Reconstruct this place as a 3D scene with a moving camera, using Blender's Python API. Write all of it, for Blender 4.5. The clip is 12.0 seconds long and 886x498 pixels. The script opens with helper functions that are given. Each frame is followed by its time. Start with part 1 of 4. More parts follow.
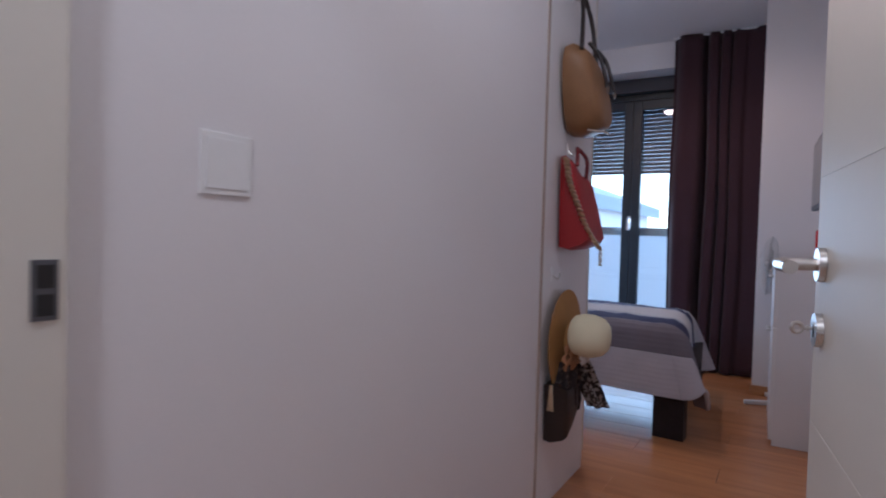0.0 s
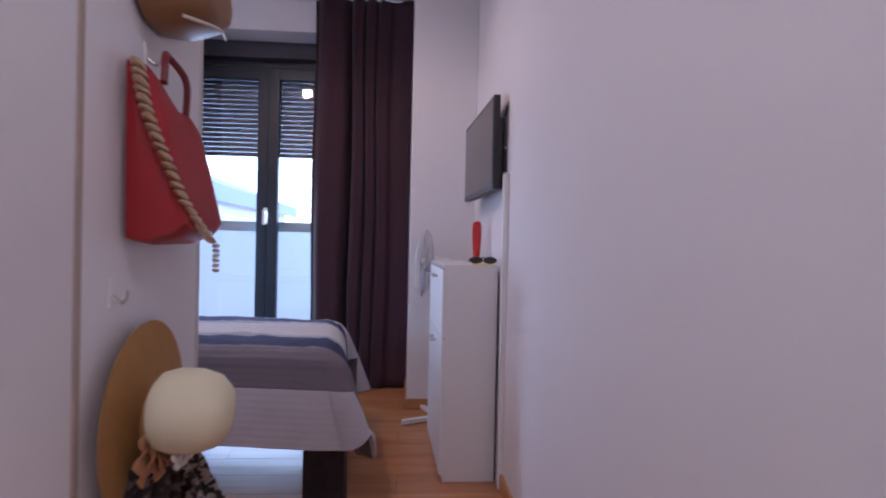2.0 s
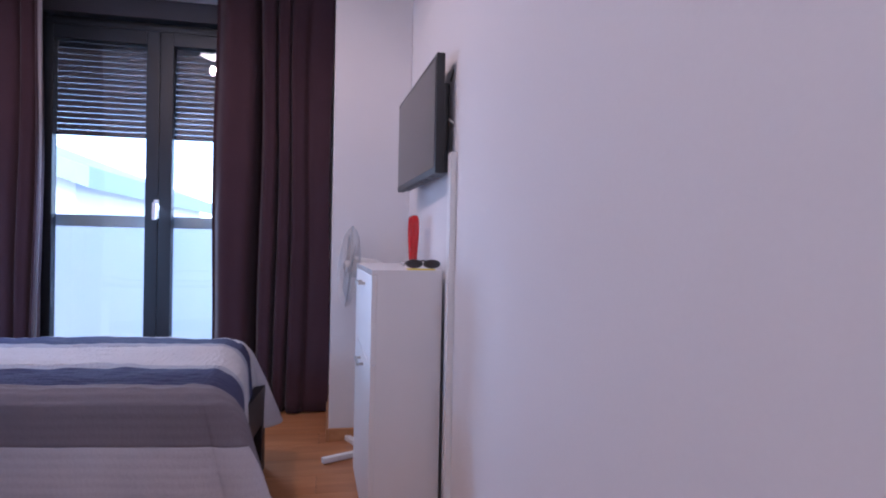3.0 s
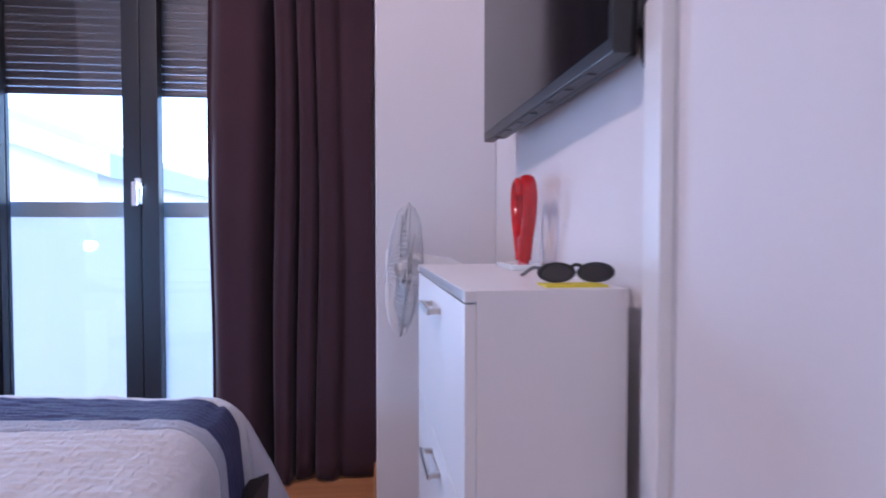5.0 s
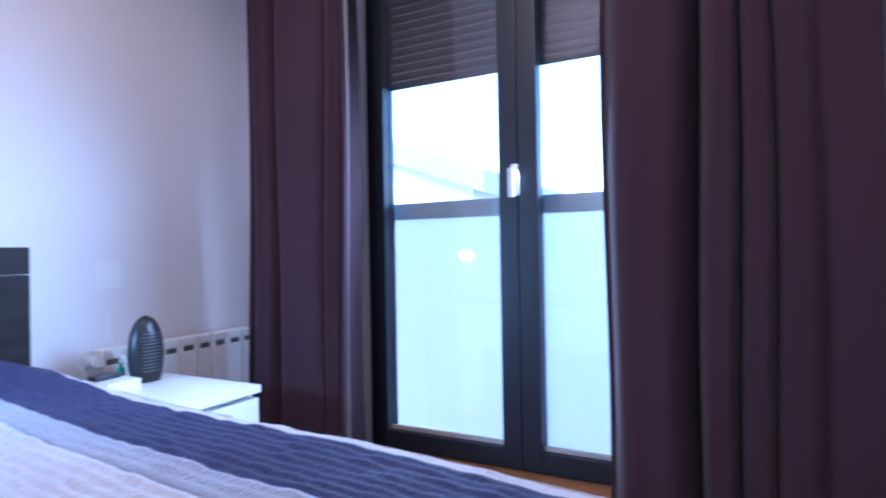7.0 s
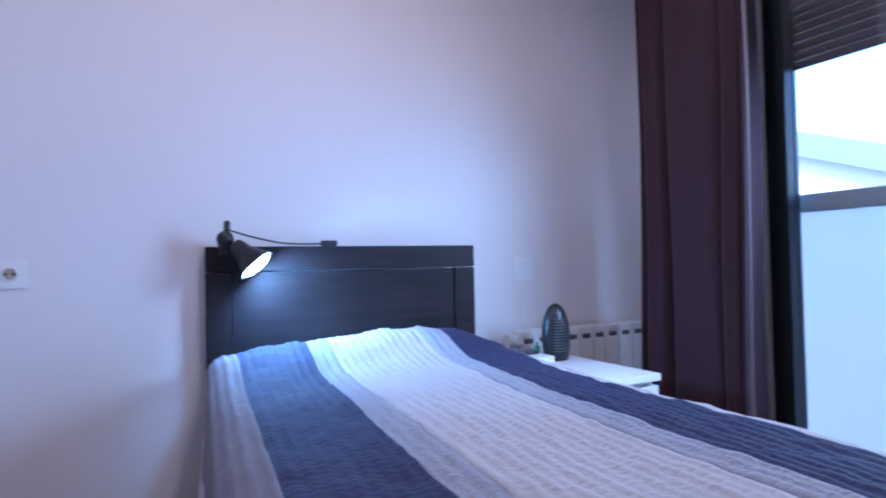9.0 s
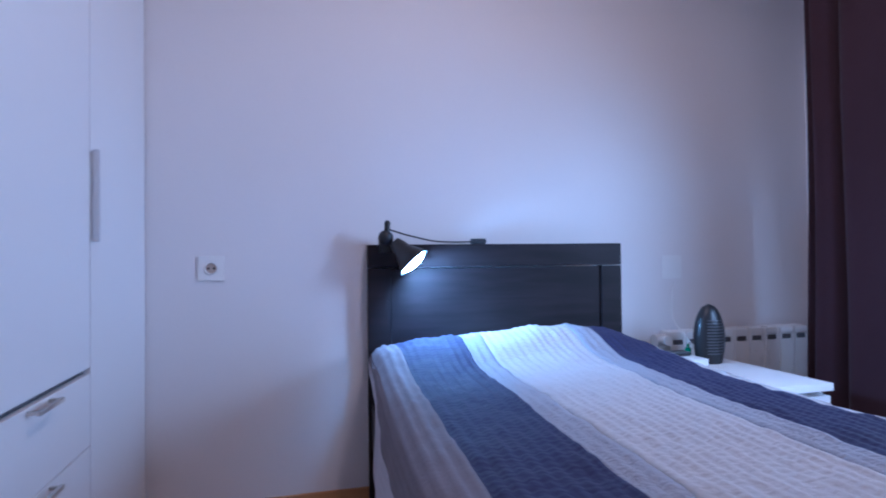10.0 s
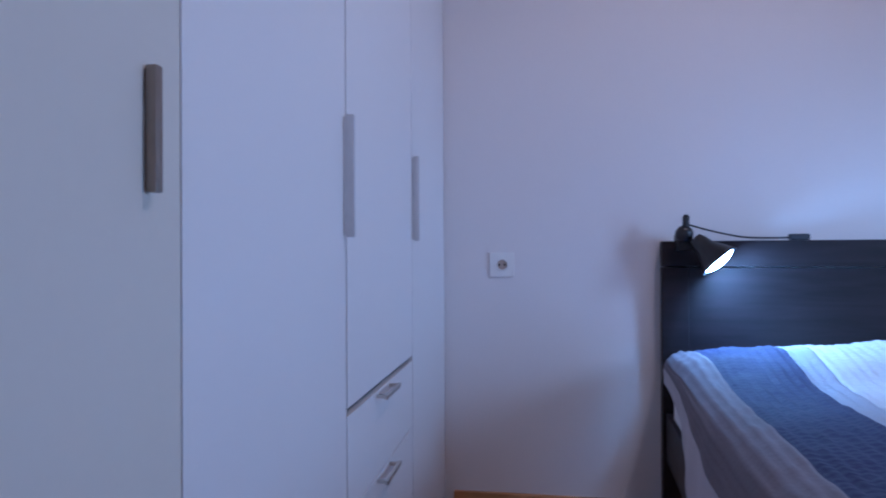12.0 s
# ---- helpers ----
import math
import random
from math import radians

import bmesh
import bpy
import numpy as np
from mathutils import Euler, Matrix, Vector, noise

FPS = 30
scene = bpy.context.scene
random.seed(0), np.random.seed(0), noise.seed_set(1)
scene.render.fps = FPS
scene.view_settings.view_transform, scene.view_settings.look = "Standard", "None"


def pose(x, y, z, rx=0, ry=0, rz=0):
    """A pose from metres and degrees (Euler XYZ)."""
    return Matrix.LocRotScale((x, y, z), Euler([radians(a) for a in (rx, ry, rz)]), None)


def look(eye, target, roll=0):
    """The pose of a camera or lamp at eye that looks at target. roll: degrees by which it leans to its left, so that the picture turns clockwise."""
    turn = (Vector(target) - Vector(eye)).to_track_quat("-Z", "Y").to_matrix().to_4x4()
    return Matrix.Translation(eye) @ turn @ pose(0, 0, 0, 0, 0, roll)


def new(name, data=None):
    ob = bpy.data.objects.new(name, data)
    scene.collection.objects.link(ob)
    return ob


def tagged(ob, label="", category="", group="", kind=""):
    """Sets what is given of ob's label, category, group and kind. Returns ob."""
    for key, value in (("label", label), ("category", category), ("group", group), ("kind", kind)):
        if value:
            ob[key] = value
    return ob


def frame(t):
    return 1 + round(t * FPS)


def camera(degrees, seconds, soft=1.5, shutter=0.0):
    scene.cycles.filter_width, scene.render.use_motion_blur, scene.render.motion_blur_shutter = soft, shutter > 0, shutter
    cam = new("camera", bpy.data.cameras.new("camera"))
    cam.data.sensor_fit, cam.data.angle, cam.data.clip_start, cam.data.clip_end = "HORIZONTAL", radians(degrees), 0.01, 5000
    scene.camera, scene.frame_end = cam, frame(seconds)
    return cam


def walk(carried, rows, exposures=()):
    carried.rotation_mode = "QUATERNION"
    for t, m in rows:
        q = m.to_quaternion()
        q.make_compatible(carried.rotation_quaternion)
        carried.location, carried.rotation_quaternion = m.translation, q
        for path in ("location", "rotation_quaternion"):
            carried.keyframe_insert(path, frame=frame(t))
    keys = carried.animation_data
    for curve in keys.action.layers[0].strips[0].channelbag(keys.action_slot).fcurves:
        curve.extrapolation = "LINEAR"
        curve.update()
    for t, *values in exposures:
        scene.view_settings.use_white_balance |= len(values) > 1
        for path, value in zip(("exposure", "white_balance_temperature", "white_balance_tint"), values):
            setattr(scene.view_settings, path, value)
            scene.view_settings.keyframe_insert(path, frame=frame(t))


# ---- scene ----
cam = camera(75.0, 12.0, soft=1.9, shutter=0.4)
PATH = [
    (0, (-0.207, 0.239, 1.069), (-1.235, 1.954, 1.013), 1.6),
    (0.5, (-0.301, 0.457, 1.063), (-1.078, 2.299, 1.02), 1.2),
    (1, (-0.382, 0.712, 1.072), (-0.686, 2.688, 1.037), 1.6),
    (1.5, (-0.427, 0.986, 1.057), (-0.442, 2.985, 1.03), 1.0),
    (2, (-0.438, 1.244, 1.031), (-0.301, 3.239, 1.011), 1.3),
    (2.5, (-0.441, 1.481, 1.026), (-0.136, 3.457, 1.018), 1.5),
    (3, (-0.4, 1.789, 1.034), (-0.02, 3.753, 1.013), 1.2),
    (3.2, (-0.389, 1.899, 1.028), (-0.001, 3.861, 1.012), 1.1),
    (5, (-0.381, 2.925, 1.021), (-0.168, 4.913, 0.962), 0.0),
    (5.5, (-0.45, 3.21, 1.019), (-0.392, 5.208, 0.967), 0.0),
    (6, (-0.542, 3.438, 0.999), (-0.657, 5.434, 0.959), 0.1),
    (6.2, (-0.582, 3.518, 1.001), (-0.861, 5.498, 0.958), -0.6),
    (6.4, (-0.608, 3.595, 0.992), (-1.096, 5.534, 0.96), -1.2),
    (6.5, (-0.589, 3.622, 0.984), (-1.176, 5.534, 0.958), -1.3),
    (6.8, (-0.676, 3.659, 0.956), (-1.492, 5.485, 0.952), -1.2),
    (7, (-0.715, 3.659, 0.937), (-1.649, 5.428, 0.95), -1.0),
    (7.2, (-0.731, 3.669, 0.905), (-1.784, 5.368, 0.951), -1.2),
    (8.8, (-0.721, 3.486, 0.895), (-2.431, 4.521, 0.953), -1.2),
    (9, (-0.709, 3.474, 0.904), (-2.482, 4.398, 0.956), -1.1),
    (9.5, (-0.699, 3.405, 0.917), (-2.573, 4.104, 0.96), -0.8),
    (10, (-0.688, 3.364, 0.928), (-2.615, 3.897, 0.957), -0.6),
    (10.5, (-0.713, 3.294, 0.957), (-2.677, 3.671, 0.962), -0.5),
    (11, (-0.74, 3.263, 0.955), (-2.732, 3.433, 0.957), -0.3),
    (11.5, (-0.753, 3.241, 0.947), (-2.752, 3.162, 0.95), -0.3),
    (12, (-0.761, 3.215, 0.948), (-2.739, 2.923, 0.955), -0.3),
]
EXPOSURES = [(0.0, 2.1, 5050, 11), (0.6, 2.2, 5100, 15), (1.5, 2.35, 5200, 22), (3.0, 2.7, 4950, 22), (5.0, 2.92, 4900, 23), (6.0, 3.28, 4720, 22), (6.5, 3.45, 4650, 21), (7.0, 3.0, 4480, 18), (9.0, 2.52, 4480, 17), (10.5, 2.05, 4450, 18), (12.0, 1.84, 4430, 18)]
walk(cam, [(t, look(eye, target, roll)) for t, eye, target, roll in PATH], EXPOSURES)

# ---- light ----
world = bpy.data.worlds.new("sky")
scene.world = world
world.use_nodes = True
wn, wl = world.node_tree.nodes, world.node_tree.links
sky = wn.new("ShaderNodeTexSky")
sky.sky_type, sky.sun_disc = "NISHITA", False
sky.sun_elevation, sky.sun_rotation = radians(41), radians(162)
cool = wn.new("ShaderNodeMix")
cool.data_type, cool.blend_type = "RGBA", "MULTIPLY"
cool.inputs[0].default_value, cool.inputs[7].default_value = 1.0, (0.98, 0.97, 0.97, 1)
wl.new(sky.outputs[0], cool.inputs[6])
wl.new(cool.outputs[2], wn["Background"].inputs[0])
wn["Background"].inputs[1].default_value = 0.145


def lamp(name, kind, m, power, colour, **more):
    data = bpy.data.lights.new(name, kind)
    data.energy, data.color = power, colour
    for key, value in more.items():
        if key == "shape":
            data.shape = value
        elif key == "size":
            data.size = value
        elif key == "size_y":
            data.size_y = value
        elif key == "angle":
            data.angle = value
        elif key == "spread":
            data.spread = value
        elif key == "radius":
            data.shadow_soft_size = value
        elif key == "cone":
            data.spot_size = value
        elif key == "blend":
            data.spot_blend = value
    ob = new(name, data)
    ob.matrix_world = m
    return ob


# hazy sun, area lamps standing in for daylight below the shutter, bedroom ceiling lamp
lamp("sun", "SUN", look((4, -12, 11), (0, 0, 0)), 0.8, (1, 0.95, 0.88), angle=radians(10))
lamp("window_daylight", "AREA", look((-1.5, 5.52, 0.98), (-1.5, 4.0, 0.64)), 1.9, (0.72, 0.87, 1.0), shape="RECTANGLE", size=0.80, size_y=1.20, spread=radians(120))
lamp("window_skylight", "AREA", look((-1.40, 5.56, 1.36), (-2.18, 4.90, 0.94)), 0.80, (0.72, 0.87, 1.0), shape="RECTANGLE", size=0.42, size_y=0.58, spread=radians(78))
lamp("ceiling_lamp_light", "SPOT", pose(-1.5, 4.05, 2.60), 6.6, (1.0, 0.65, 0.45), radius=0.05, cone=radians(172), blend=0.5)
# unseen passage and hall lamps, added to even out the light on the walls
lamp("passage_fill_light", "SPOT", pose(-0.52, 1.30, 2.60), 2.2, (1.0, 0.90, 0.84), radius=0.12, cone=radians(168), blend=0.6)
lamp("hall_fill_light", "SPOT", pose(-0.42, -0.45, 2.60), 9.0, (1.0, 0.92, 0.86), radius=0.12, cone=radians(168), blend=0.6)
# the reading lamp
lamp("reading_lamp_light", "AREA", look((-2.678, 3.821, 0.897), (-2.678 + 0.301, 3.821 + 0.622, 0.897 - 0.723)), 0.60, (0.36, 0.70, 1.0), shape="DISK", size=0.09)

# ---- materials ----


def material(name, colour, rough=0.6, metal=0.0, vary=0.06, scale=4.0, fine=60.0, bump=0.1, coat=0.0, sheen=0.0, random=0.0, depth=0.002):
    """A surface with broad and fine mottling, and a fine relief."""
    m = bpy.data.materials.new(name)
    m.use_nodes = True
    n, l = m.node_tree.nodes, m.node_tree.links
    b = n["Principled BSDF"]
    tc = n.new("ShaderNodeTexCoord")
    broad, grain = n.new("ShaderNodeTexNoise"), n.new("ShaderNodeTexNoise")
    broad.inputs["Scale"].default_value, grain.inputs["Scale"].default_value = scale, fine
    broad.inputs["Detail"].default_value, grain.inputs["Detail"].default_value = 5, 4
    for t in (broad, grain):
        l.new(tc.outputs["Object"], t.inputs["Vector"])
    mix = n.new("ShaderNodeMix")
    mix.data_type = "RGBA"
    l.new(broad.outputs["Fac"], mix.inputs[0])
    mix.inputs[6].default_value = (*[c * (1 - vary) for c in colour], 1)
    mix.inputs[7].default_value = (*[min(1, c * (1 + vary)) for c in colour], 1)
    hsv = n.new("ShaderNodeHueSaturation")
    l.new(mix.outputs[2], hsv.inputs["Color"])
    mul = n.new("ShaderNodeMapRange")
    mul.inputs[3].default_value, mul.inputs[4].default_value = 1 - vary, 1 + vary
    l.new(grain.outputs["Fac"], mul.inputs[0])
    val = mul.outputs[0]
    if random:
        info, add = n.new("ShaderNodeObjectInfo"), n.new("ShaderNodeMath")
        add.operation = "MULTIPLY_ADD"
        l.new(info.outputs["Random"], add.inputs[0])
        add.inputs[1].default_value = random
        l.new(val, add.inputs[2])
        val = add.outputs[0]
    l.new(val, hsv.inputs["Value"])
    l.new(hsv.outputs[0], b.inputs["Base Color"])
    r = n.new("ShaderNodeMapRange")
    r.inputs[3].default_value, r.inputs[4].default_value = max(0.02, rough - 0.08), min(1, rough + 0.08)
    l.new(broad.outputs["Fac"], r.inputs[0])
    l.new(r.outputs[0], b.inputs["Roughness"])
    b.inputs["Metallic"].default_value = metal
    b.inputs["Coat Weight"].default_value = coat
    b.inputs["Sheen Weight"].default_value = sheen
    if bump:
        bp = n.new("ShaderNodeBump")
        bp.inputs["Strength"].default_value, bp.inputs["Distance"].default_value = bump, depth
        l.new(grain.outputs["Fac"], bp.inputs["Height"])
        l.new(bp.outputs[0], b.inputs["Normal"])
    return m


def ribbed(name, colour, axis=1, pitch=0.012, bump=0.5, rough=0.85, wobble=2.0):
    """Quilted cotton: rows of stitching at a pitch along one axis."""
    m = material(name, colour, rough, vary=0.1, scale=9, fine=240, bump=0)
    n, l = m.node_tree.nodes, m.node_tree.links
    tc = n.new("ShaderNodeTexCoord")
    w = n.new("ShaderNodeTexWave")
    w.wave_type, w.bands_direction = "BANDS", "XYZ"[axis]
    w.inputs["Scale"].default_value = 0.314 / pitch
    w.inputs["Distortion"].default_value, w.inputs["Detail"].default_value = wobble, 2
    w.inputs["Detail Scale"].default_value = 3
    g = n.new("ShaderNodeTexNoise")
    g.inputs["Scale"].default_value = 55
    l.new(tc.outputs["Object"], w.inputs["Vector"])
    l.new(tc.outputs["Object"], g.inputs["Vector"])
    add = n.new("ShaderNodeMath")
    l.new(w.outputs["Fac"], add.inputs[0])
    l.new(g.outputs["Fac"], add.inputs[1])
    bp = n.new("ShaderNodeBump")
    bp.inputs["Strength"].default_value, bp.inputs["Distance"].default_value = bump, 0.004
    l.new(add.outputs[0], bp.inputs["Height"])
    l.new(bp.outputs[0], n["Principled BSDF"].inputs["Normal"])
    return m


def wood(name, light, dark, rough=0.4, stretch=(1, 14, 14), scale=2.2, coat=0.0, random=0.0):
    """Wood with grain along x of the object."""
    m = material(name, light, rough, vary=0.05, fine=90, bump=0.05, coat=coat, random=random)
    n, l = m.node_tree.nodes, m.node_tree.links
    tc, mp, g = n.new("ShaderNodeTexCoord"), n.new("ShaderNodeMapping"), n.new("ShaderNodeTexNoise")
    mp.inputs["Scale"].default_value = stretch
    g.inputs["Scale"].default_value, g.inputs["Detail"].default_value = scale, 8
    g.inputs["Distortion"].default_value = 0.6
    src = tc.outputs["Object"]
    if random:
        info, off = n.new("ShaderNodeObjectInfo"), n.new("ShaderNodeVectorMath")
        off.operation = "ADD"
        cmb = n.new("ShaderNodeCombineXYZ")
        k = n.new("ShaderNodeMath")
        k.operation, k.inputs[1].default_value = "MULTIPLY", 37.0
        l.new(info.outputs["Random"], k.inputs[0])
        l.new(k.outputs[0], cmb.inputs[0])
        l.new(k.outputs[0], cmb.inputs[1])
        l.new(src, off.inputs[0])
        l.new(cmb.outputs[0], off.inputs[1])
        src = off.outputs[0]
    l.new(src, mp.inputs["Vector"])
    l.new(mp.outputs[0], g.inputs["Vector"])
    ramp = n.new("ShaderNodeValToRGB")
    ramp.color_ramp.elements[0].position, ramp.color_ramp.elements[0].color = 0.3, (*dark, 1)
    ramp.color_ramp.elements[1].position, ramp.color_ramp.elements[1].color = 0.7, (*light, 1)
    l.new(g.outputs["Fac"], ramp.inputs[0])
    hsv = next(q for q in n if q.type == "HUE_SAT")
    l.new(ramp.outputs[0], hsv.inputs["Color"])
    return m


def speckled(name, dark, light, scale, share):
    """Cloth with hard-edged flecks of a second colour."""
    m = material(name, dark, 0.9, vary=0.1, scale=12, fine=200, bump=0.5)
    n, l = m.node_tree.nodes, m.node_tree.links
    tc, g, ramp = n.new("ShaderNodeTexCoord"), n.new("ShaderNodeTexNoise"), n.new("ShaderNodeValToRGB")
    g.inputs["Scale"].default_value, g.inputs["Detail"].default_value = scale, 3
    l.new(tc.outputs["Object"], g.inputs["Vector"])
    l.new(g.outputs["Fac"], ramp.inputs[0])
    ramp.color_ramp.elements[0].position, ramp.color_ramp.elements[0].color = 1 - share - 0.03, (*dark, 1)
    ramp.color_ramp.elements[1].position, ramp.color_ramp.elements[1].color = 1 - share + 0.03, (*light, 1)
    l.new(ramp.outputs[0], next(q for q in n if q.type == "HUE_SAT").inputs["Color"])
    return m


def emitter(name, colour, strength):
    m = bpy.data.materials.new(name)
    m.use_nodes = True
    b = m.node_tree.nodes["Principled BSDF"]
    b.inputs["Base Color"].default_value = (*colour, 1)
    b.inputs["Emission Color"].default_value = (*colour, 1)
    b.inputs["Emission Strength"].default_value = strength
    return m


def clear(name, rough, colour=(1, 1, 1), thin=True):
    m = bpy.data.materials.new(name)
    m.use_nodes = True
    b = m.node_tree.nodes["Principled BSDF"]
    b.inputs["Base Color"].default_value = (*colour, 1)
    b.inputs["Roughness"].default_value = rough
    b.inputs["Transmission Weight"].default_value = 1
    b.inputs["IOR"].default_value = 1.45
    return m


PLASTER = material("white_plaster", (0.76, 0.74, 0.75), 0.75, vary=0.02, scale=1.3, fine=130, bump=0.12)
CEILING = material("ceiling_plaster", (0.78, 0.78, 0.79), 0.8, vary=0.02, scale=1.5, fine=110, bump=0.1)
PARQUET = wood("laminate_boards", (0.46, 0.21, 0.085), (0.33, 0.135, 0.05), 0.36, (1, 9, 9), 2.0, coat=0.1, random=0.22)
SKIRT = wood("oak_skirting", (0.50, 0.26, 0.11), (0.40, 0.19, 0.075), 0.4, (10, 1.0, 10))
SCREED = material("dark_joint", (0.09, 0.05, 0.03), 0.9)
DOOR_WHITE = material("satin_white_lacquer", (0.68, 0.65, 0.58), 0.52, vary=0.015, scale=2, fine=70, bump=0.03)
MELAMINE = material("white_melamine", (0.78, 0.77, 0.78), 0.42, vary=0.012, scale=2, fine=200, bump=0.03)
GLOSS_WHITE = material("satin_white_board", (0.80, 0.79, 0.79), 0.45, vary=0.01, scale=2, fine=150, bump=0.015)
ALUMINIUM = material("satin_aluminium", (0.66, 0.66, 0.68), 0.42, 0.45, vary=0.03, bump=0.02)
STEEL = material("brushed_steel", (0.62, 0.60, 0.57), 0.3, 1.0, vary=0.06, scale=10, fine=300, bump=0.05)
BRASS_DARK = material("bronzed_metal", (0.30, 0.25, 0.21), 0.35, 1.0, vary=0.08)
ANTHRACITE = material("anthracite_frame", (0.016, 0.021, 0.030), 0.42, vary=0.08, scale=6, fine=160, bump=0.05)
SHUTTER = material("shutter_slats", (0.046, 0.043, 0.054), 0.5, vary=0.08, scale=12, bump=0.05)
CURTAIN = material("mauve_brown_curtain", (0.050, 0.025, 0.032), 0.9, vary=0.16, scale=5, fine=420, bump=0.3, sheen=0.12)
CURTAIN.node_tree.nodes["Principled BSDF"].inputs["Specular IOR Level"].default_value = 0.15
LINING = material("grey_beige_lining", (0.26, 0.23, 0.24), 0.9, vary=0.06, scale=8, fine=300, bump=0.2)
BLACKWOOD = wood("black_brown_wood", (0.022, 0.016, 0.018), (0.011, 0.008, 0.009), 0.5, (9, 1.0, 9), 3)
BLACKWOOD.node_tree.nodes["Principled BSDF"].inputs["Specular IOR Level"].default_value = 0.25
BLACK = material("black_plastic", (0.016, 0.016, 0.018), 0.38, vary=0.1, fine=200, bump=0.05)
SCREEN = material("dark_screen", (0.012, 0.012, 0.014), 0.12, vary=0.02, bump=0)
FAN_GREY = material("pale_grey_plastic", (0.72, 0.72, 0.73), 0.5, vary=0.02, bump=0)
BLADE = material("translucent_white_blade", (0.86, 0.86, 0.87), 0.35, vary=0.01, bump=0)
BLADE.node_tree.nodes["Principled BSDF"].inputs["Transmission Weight"].default_value = 0.75
WHITE_PLASTIC = material("white_plastic", (0.80, 0.80, 0.80), 0.35, vary=0.015, bump=0.02)
ENAMEL = material("white_enamel", (0.78, 0.78, 0.77), 0.3, vary=0.015, bump=0.02)
SHEET = material("white_cotton", (0.80, 0.79, 0.80), 0.9, vary=0.04, scale=6, fine=300, bump=0.2)
NAVY = ribbed("navy_quilt", (0.023, 0.023, 0.076), 0, 0.020, 0.24, wobble=5)
Q_WHITE = ribbed("white_quilt", (0.50, 0.475, 0.485), 0, 0.022, 0.36, wobble=5)
Q_GREY = ribbed("grey_quilt", (0.33, 0.33, 0.38), 0, 0.020, 0.45, wobble=9)
Q_MAUVE = ribbed("mauve_quilt", (0.165, 0.143, 0.165), 0, 0.020, 0.1, wobble=9)
Q_PALE = ribbed("pale_grey_quilt", (0.46, 0.43, 0.46), 0, 0.020, 0.1, wobble=9)
RED_LEATHER = material("red_leather", (0.31, 0.010, 0.013), 0.5, vary=0.1, scale=14, fine=180, bump=0.2)
MAROON = material("maroon_leather", (0.16, 0.018, 0.022), 0.45, vary=0.1, scale=14, bump=0.1)
DARK_LEATHER = material("dark_brown_leather", (0.020, 0.012, 0.010), 0.45, vary=0.15, scale=12, bump=0.1)
TAN_LEATHER = material("tan_leather", (0.26, 0.135, 0.055), 0.5, vary=0.15, scale=10, fine=150, bump=0.25)
CHAIN = material("pale_gold_chain", (0.72, 0.60, 0.42), 0.35, 0.8, vary=0.1)
STRAW = material("woven_straw", (0.37, 0.19, 0.055), 0.8, vary=0.2, scale=20, fine=320, bump=0.6)
CREAM = material("cream_felt", (0.74, 0.68, 0.47), 0.85, vary=0.05, scale=12, fine=280, bump=0.25)
SILK_TAN = material("brown_silk_flower", (0.42, 0.20, 0.09), 0.7, vary=0.2, scale=25)
SILK_WHITE = material("white_silk_flower", (0.75, 0.72, 0.68), 0.7, vary=0.08, scale=25)
BROWN_KNIT = speckled("patterned_knit", (0.018, 0.012, 0.012), (0.10, 0.07, 0.06), 60, 0.42)
LEOPARD = speckled("speckled_scarf", (0.020, 0.016, 0.016), (0.36, 0.31, 0.28), 75, 0.48)
RED_GLASS = material("red_glazed_heart", (0.55, 0.012, 0.012), 0.12, vary=0.05, coat=0.6, bump=0)
GLASS_BASE = material("milky_acrylic", (0.80, 0.83, 0.84), 0.15, vary=0.02, bump=0, coat=0.5)
YELLOW = material("yellow_paper", (0.75, 0.62, 0.02), 0.7, vary=0.04)
SMOKE = material("smoked_lens", (0.05, 0.045, 0.05), 0.1, vary=0.03, bump=0)
PANE = clear("window_pane", 0.0)
FROST = material("frosted_balustrade", (0.54, 0.57, 0.60), 0.6, vary=0.03, scale=2, bump=0.02)
FROST.node_tree.nodes["Principled BSDF"].inputs["Transmission Weight"].default_value = 0.8
RAIL = material("grey_rail", (0.30, 0.38, 0.42), 0.4, 0.2, vary=0.05)
LED = emitter("led_panel", (0.50, 0.76, 1.0), 42)
VENT = material("grey_vent", (0.10, 0.10, 0.11), 0.5)
FILLER = material("beige_filler", (0.42, 0.34, 0.29), 0.7, vary=0.08)
BULB = emitter("lit_opal_glass", (1.0, 0.80, 0.62), 5)
FACADE = material("pale_render", (0.80, 0.82, 0.82), 0.9, vary=0.04, scale=1)
ROOFING = material("pale_roof", (0.28, 0.34, 0.38), 0.8, vary=0.06, scale=2)
WINDOW_DARK = material("far_window", (0.30, 0.36, 0.40), 0.2, bump=0)
CONCRETE = material("concrete", (0.42, 0.42, 0.41), 0.9, vary=0.1, scale=3, fine=80, bump=0.3)
RUBBER = material("dark_rubber", (0.02, 0.02, 0.02), 0.8)
GREEN = material("green_bottle", (0.02, 0.22, 0.12), 0.25, bump=0)
BEAD = material("beige_bead", (0.55, 0.48, 0.40), 0.5)

# ---- shapes ----


